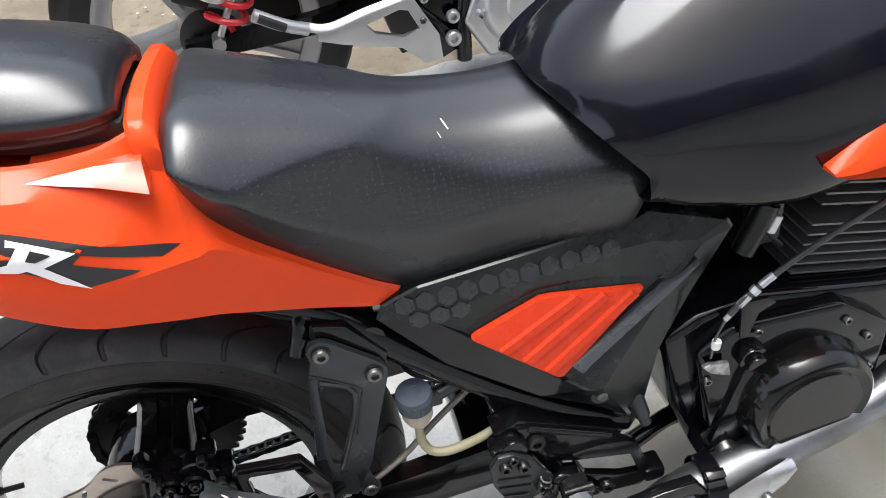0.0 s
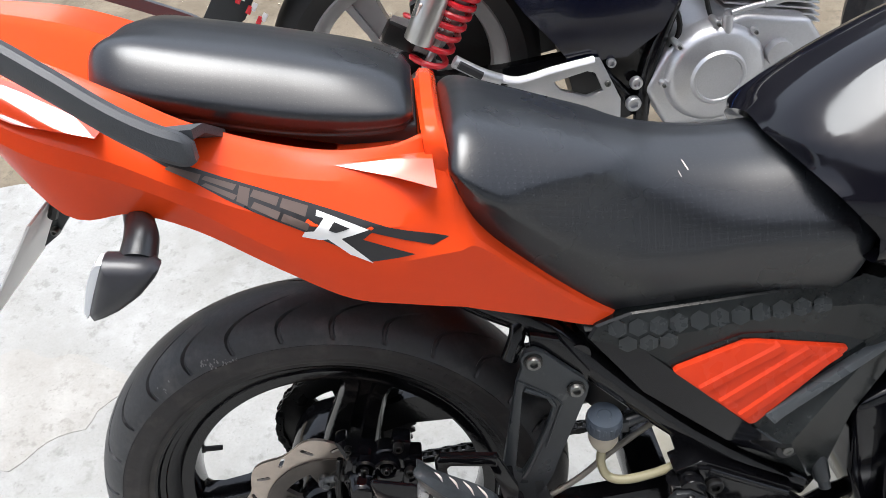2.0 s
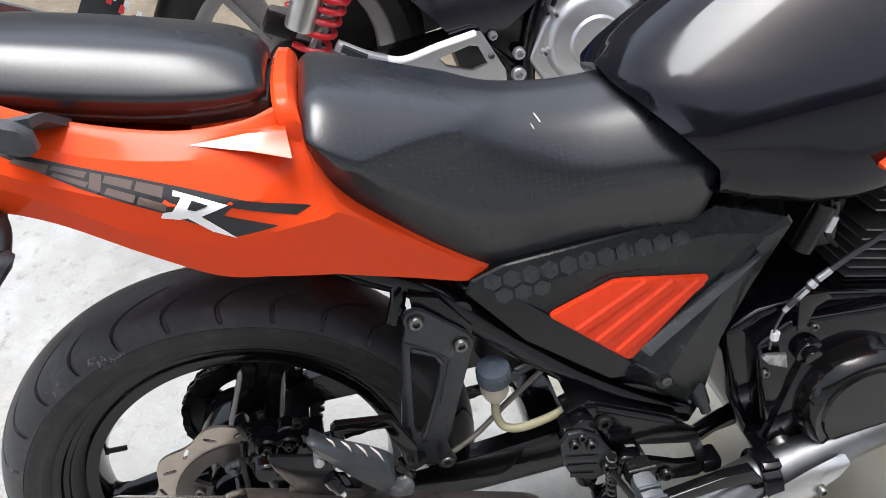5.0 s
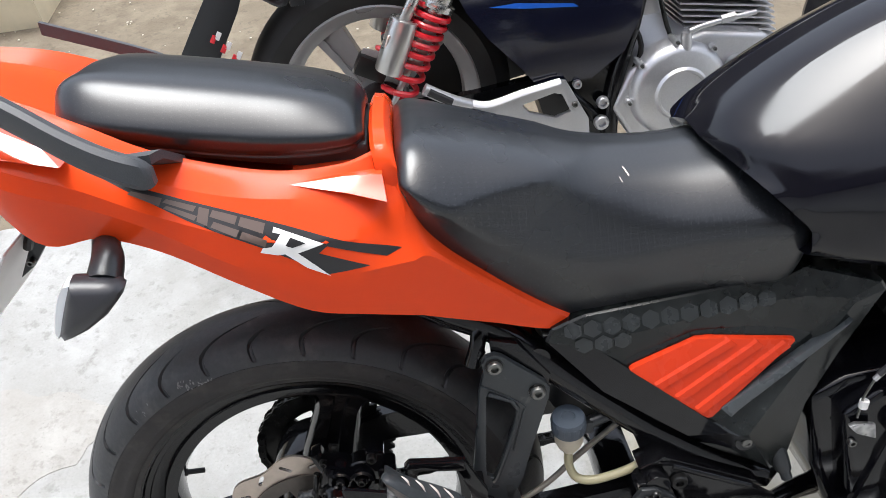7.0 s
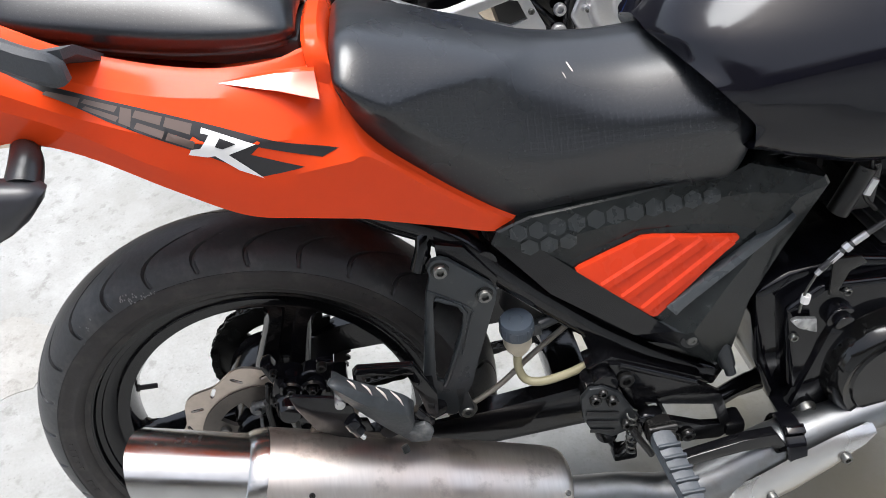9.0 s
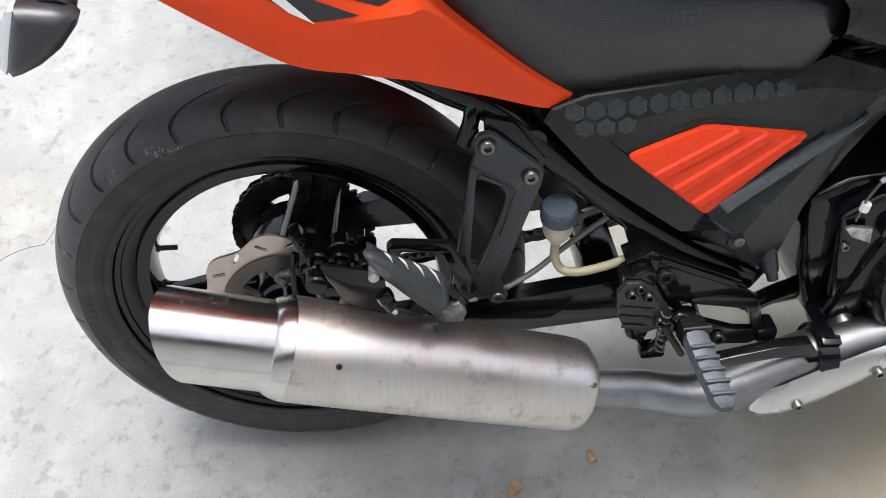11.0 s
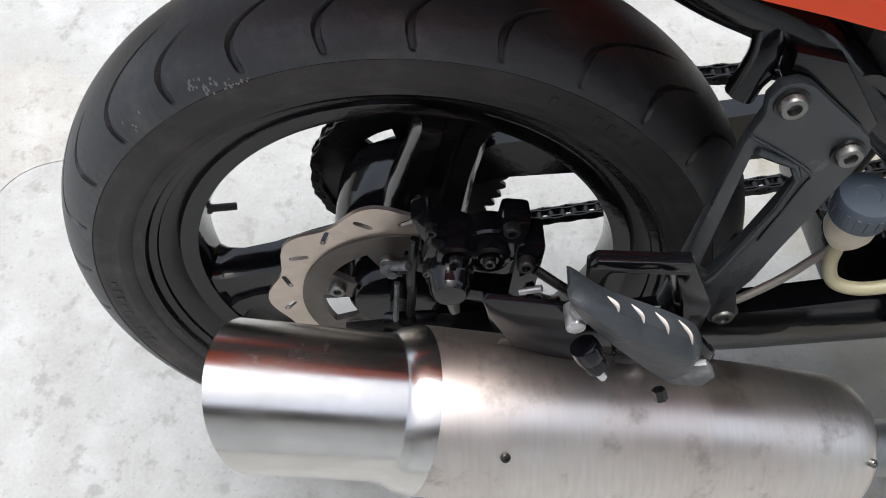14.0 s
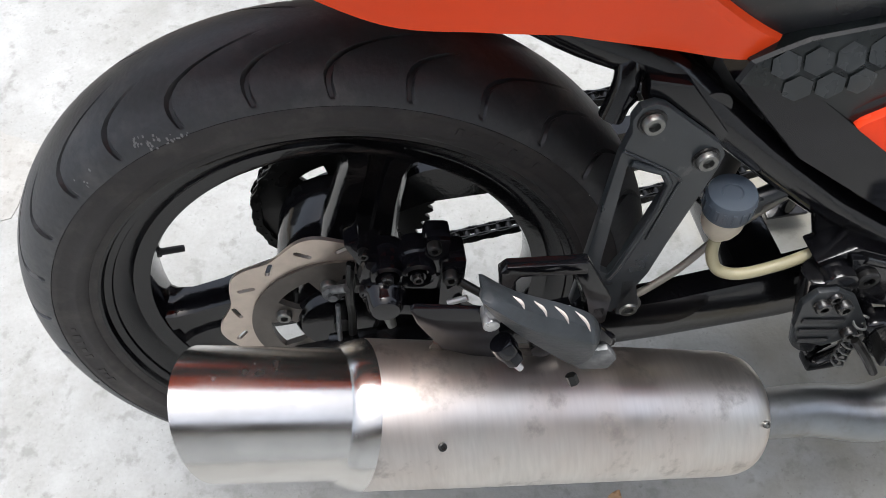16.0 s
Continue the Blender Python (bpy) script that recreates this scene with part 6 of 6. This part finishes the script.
# silver pillion foot bracket
br2 = part("pillion_foot_bracket", merge(plate_with_holes([[(0.205, 0.000), (0.300, 0.016), (0.375, 0.030), (0.398, 0.026), (0.446, -0.070), (0.448, -0.125), (0.408, -0.125), (0.365, -0.080), (0.250, -0.044), (0.200, -0.024)], [(0.300, -0.014), (0.370, 0.002), (0.388, -0.004), (0.406, -0.046), (0.372, -0.056), (0.315, -0.034)]], -0.157, -0.143, 0.003), tube([(0.175, -0.150, 0.012), (0.225, -0.158, 0.000), (0.30, -0.158, 0.014), (0.385, -0.156, 0.026)], 0.010, 8, 5, flat=0.5)), BRIGHT, other, "cast aluminium pillion foot bracket with a triangular opening")
part("footrest", tube([(0.092, -0.175, 0.066), (0.140, -0.175, 0.035), (0.185, -0.165, 0.010)], 0.013, 12, 4), BRIGHT, br2, "folded silver pillion footrest")
part("footrest_pad", tube([(0.10, -0.188, 0.063), (0.145, -0.188, 0.033)], 0.009, 8, 1), DARKPLASTIC, br2)
bolt((0.415, -0.157, -0.030), br2, 0.007)
fr2 = part("frame", merge(tube([(0.16, -0.10, 0.33), (0.30, -0.11, 0.10), (0.44, -0.12, -0.05), (0.50, -0.12, -0.12)], 0.015, 14, 5), tube([(0.60, -0.10, 0.30), (0.555, -0.12, 0.12), (0.51, -0.13, -0.02), (0.50, -0.13, -0.15)], 0.017, 14, 5), tube([(0.16, -0.10, 0.33), (0.40, -0.10, 0.32), (0.62, -0.09, 0.33)], 0.014, 12, 4), tube([(0.16, 0.10, 0.33), (0.50, 0.10, 0.32), (0.5, 0.12, -0.12)], 0.015, 12, 4), prism([(0.36, 0.11), (0.53, 0.10), (0.53, 0.02), (0.505, -0.12), (0.455, -0.14), (0.425, -0.02)], -0.125, -0.11, 0.003)), FRAMEBLACK, other, "gloss black tube frame")
for p, r in (((0.426, -0.134, 0.007), 0.010), ((0.481, -0.140, -0.043), 0.014), ((0.477, -0.142, -0.090), 0.017)):
    bolt(p, fr2, r, mat=BRIGHT, h=0.012)
side2 = part("side_cover", loft([[(x, y, z) for x, z in ((x0, zz), (x1, zz))] + [(x, y + 0.02, z) for x, z in ((x1, zz), (x0, zz))] for x0, x1, zz, y in ((0.34, 0.46, 0.015, -0.135), (0.30, 0.53, 0.07, -0.145), (0.24, 0.56, 0.14, -0.150), (0.20, 0.57, 0.20, -0.148), (0.17, 0.56, 0.27, -0.138), (0.18, 0.54, 0.31, -0.12))]), NAVY, other, "dark navy plastic side cover")
side2_tree = tree_of(side2)
part("blue_flash", sticker([(0.245, 0.205), (0.30, 0.206), (0.42, 0.188), (0.43, 0.180), (0.32, 0.192)], side2_tree, 0.001, 2), BLUEPAINT, side2, "bright blue stripe")
part("seat", loft(smooth_sections([(-0.20, half(0.08, 0.44, 0.10, 0.47, 0.07, 0.50, 0.505)), (0.0, half(0.10, 0.42, 0.12, 0.46, 0.09, 0.50, 0.51)), (0.3, half(0.11, 0.38, 0.13, 0.42, 0.10, 0.45, 0.46)), (0.55, half(0.09, 0.38, 0.11, 0.41, 0.08, 0.44, 0.45))], 6, 4)), VINYL, other, "black vinyl dual seat")
part("tank", loft(smooth_sections([(0.52, half(0.08, 0.36, 0.10, 0.40, 0.07, 0.45, 0.46)), (0.65, half(0.13, 0.34, 0.16, 0.42, 0.12, 0.52, 0.55)), (0.85, half(0.13, 0.36, 0.17, 0.45, 0.12, 0.55, 0.58)), (1.0, half(0.10, 0.42, 0.12, 0.48, 0.09, 0.54, 0.56))], 6, 4)), NAVY, other, "dark navy fuel tank")
part("tail", loft(smooth_sections([(-0.36, half(0.03, 0.46, 0.04, 0.48, 0.03, 0.49, 0.50)), (-0.2, half(0.08, 0.40, 0.10, 0.44, 0.08, 0.46, 0.47)), (0.1, half(0.10, 0.34, 0.12, 0.40, 0.10, 0.43, 0.44))], 6, 4)), NAVY, other)
# rear mudguard hanging behind the wheel
mg = part("mudguard", loft([[(x + dx, y, z) for y, dx in ((-0.085, 0.02), (-0.08, -0.004), (0.0, -0.012), (0.08, -0.004), (0.085, 0.02), (0.075, 0.02), (0.0, 0.0), (-0.075, 0.02))] for x, z in ((-0.16, 0.42), (-0.225, 0.35), (-0.295, 0.28), (-0.365, 0.20), (-0.430, 0.12))]), SATIN, other, "black plastic rear mudguard")
part("side_flap", prism([(-0.28, 0.34), (-0.20, 0.37), (-0.255, 0.26), (-0.315, 0.17), (-0.385, 0.13), (-0.420, 0.15), (-0.355, 0.24)], -0.095, -0.088, 0.002), SATIN, mg)
for k in range(3):
    for j, mt in enumerate((RED, WHITE)):
        part("reflector", box(-0.318 + 0.0155 * k + 0.011 * j, -0.0965, 0.212 - 0.023 * k + 0.005 * j, 0.010, 0.002, 0.018, 0.001, (0, 35, 0)), mt, mg, "red and white reflective tile")
part("tail_bracket", merge(tube([(-0.20, -0.09, 0.28), (-0.16, -0.10, 0.265), (-0.12, -0.09, 0.33)], 0.008, 8, 4), box(-0.135, -0.09, 0.262, 0.03, 0.02, 0.018, 0.003)), SATIN, other)
part("turn_signal", rod((-0.195, -0.10, 0.31), (-0.195, -0.15, 0.31), 0.020, 0.016, 16, 0.004), ORANGE, other, "orange turn signal")
part("battery_box", prism([(0.24, 0.30), (0.56, 0.30), (0.53, -0.12), (0.38, -0.15), (0.34, 0.0)], -0.05, 0.05, 0.006), DARKPLASTIC, other, "black battery box behind the frame")
# engine
e2 = part("crankcase", prism([(0.50, -0.06), (0.54, 0.02), (0.60, 0.065), (0.70, 0.085), (0.84, 0.06), (0.90, -0.02), (0.88, -0.12), (0.75, -0.16), (0.55, -0.15)], -0.155, 0.14, 0.014, seg=3), BRIGHT, other, "silver cast engine crankcase")
part("clutch_cover", lathe([(0.0, -0.186), (0.048, -0.186), (0.050, -0.190), (0.055, -0.190), (0.060, -0.184), (0.090, -0.180), (0.102, -0.172), (0.108, -0.155), (0.112, -0.13)], 72, centre=(0.644, 0, -0.033)), BRIGHT, e2, "round silver clutch cover")
for a in (50, 95, 140, 185):
    part("boss", rod(polar(0.112, a, -0.13, (0.644, -0.033)), polar(0.112, a, -0.172, (0.644, -0.033)), 0.0075, seg=14, bevel=0.002), BRIGHT, e2)
    bolt(polar(0.112, a, -0.172, (0.644, -0.033)), e2, 0.004)
part("oil_cap", rod((0.775, -0.15, 0.0), (0.775, -0.178, 0.0), 0.028, seg=24, bevel=0.004), BRIGHT, e2)
part("breather", merge(rod((0.655, -0.165, 0.055), (0.655, -0.165, 0.095), 0.014, 0.010, 16), tube([(0.66, -0.168, 0.098), (0.70, -0.17, 0.108), (0.80, -0.17, 0.118)], 0.006, 10, 4), rod((0.725, -0.17, 0.112), (0.755, -0.17, 0.116), 0.010, seg=6)), BRIGHT, e2)
cy2 = part("cylinder", box(0.77, 0.0, 0.13, 0.16, 0.15, 0.20, 0.01, (0, -12, 0)), DARKMETAL, other)
f2 = None
for k in range(12):
    m = pose(0.782 - 0.21 * (0.0135 * k), 0, 0.050 + 0.0135 * k, 0, 10, 0)
    if f2 is None:
        f2 = part("fin", box(0, 0, 0, 0.215, 0.205, 0.0042, 0.0015), BRIGHT, cy2)
        f2.matrix_basis = m
    else:
        again(f2, m)
part("carburettor", merge(rod((0.58, -0.02, 0.20), (0.68, -0.02, 0.18), 0.034, seg=20), box(0.60, -0.09, 0.16, 0.05, 0.04, 0.07, 0.006)), BRIGHT, other)
part("hose", tube([(0.53, -0.11, 0.16), (0.57, -0.13, 0.07), (0.54, -0.14, 0.0)], 0.006, 8, 5), DARKMETAL, other)
part("hose", tube([(0.60, -0.11, 0.22), (0.62, -0.13, 0.12), (0.64, -0.12, 0.07)], 0.005, 8, 5), DARKMETAL, other)
ft2 = part("front_tyre", lathe([(0.225, -0.04), (0.25, -0.05), (0.28, -0.04), (0.30, 0.0), (0.28, 0.04), (0.25, 0.05), (0.225, 0.04)], 96, centre=(1.30, 0, 0.0)), RUBBER, other)
part("front_rim", lathe([(0.227, -0.04), (0.2, -0.03), (0.2, 0.03), (0.227, 0.04)], 96, centre=(1.30, 0, 0.0)), SILVER, other)
part("fork", merge(tube([(1.30, -0.09, 0.0), (1.06, -0.09, 0.7)], 0.02, 12, 1), tube([(1.30, 0.09, 0.0), (1.06, 0.09, 0.7)], 0.02, 12, 1)), BRIGHT, other)
part("stand", merge(tube([(0.55, 0.14, -0.10), (0.56, 0.19, -0.255)], 0.010, 10, 1)), FRAMEBLACK, other)

for ob in other.children:
    if ob.name.split(".")[0] not in ("tyre", "rim", "hub", "brake_plate", "disc_guard", "caliper", "swingarm", "front_tyre", "front_rim", "fork", "stand"):
        ob.location.z += 0.008
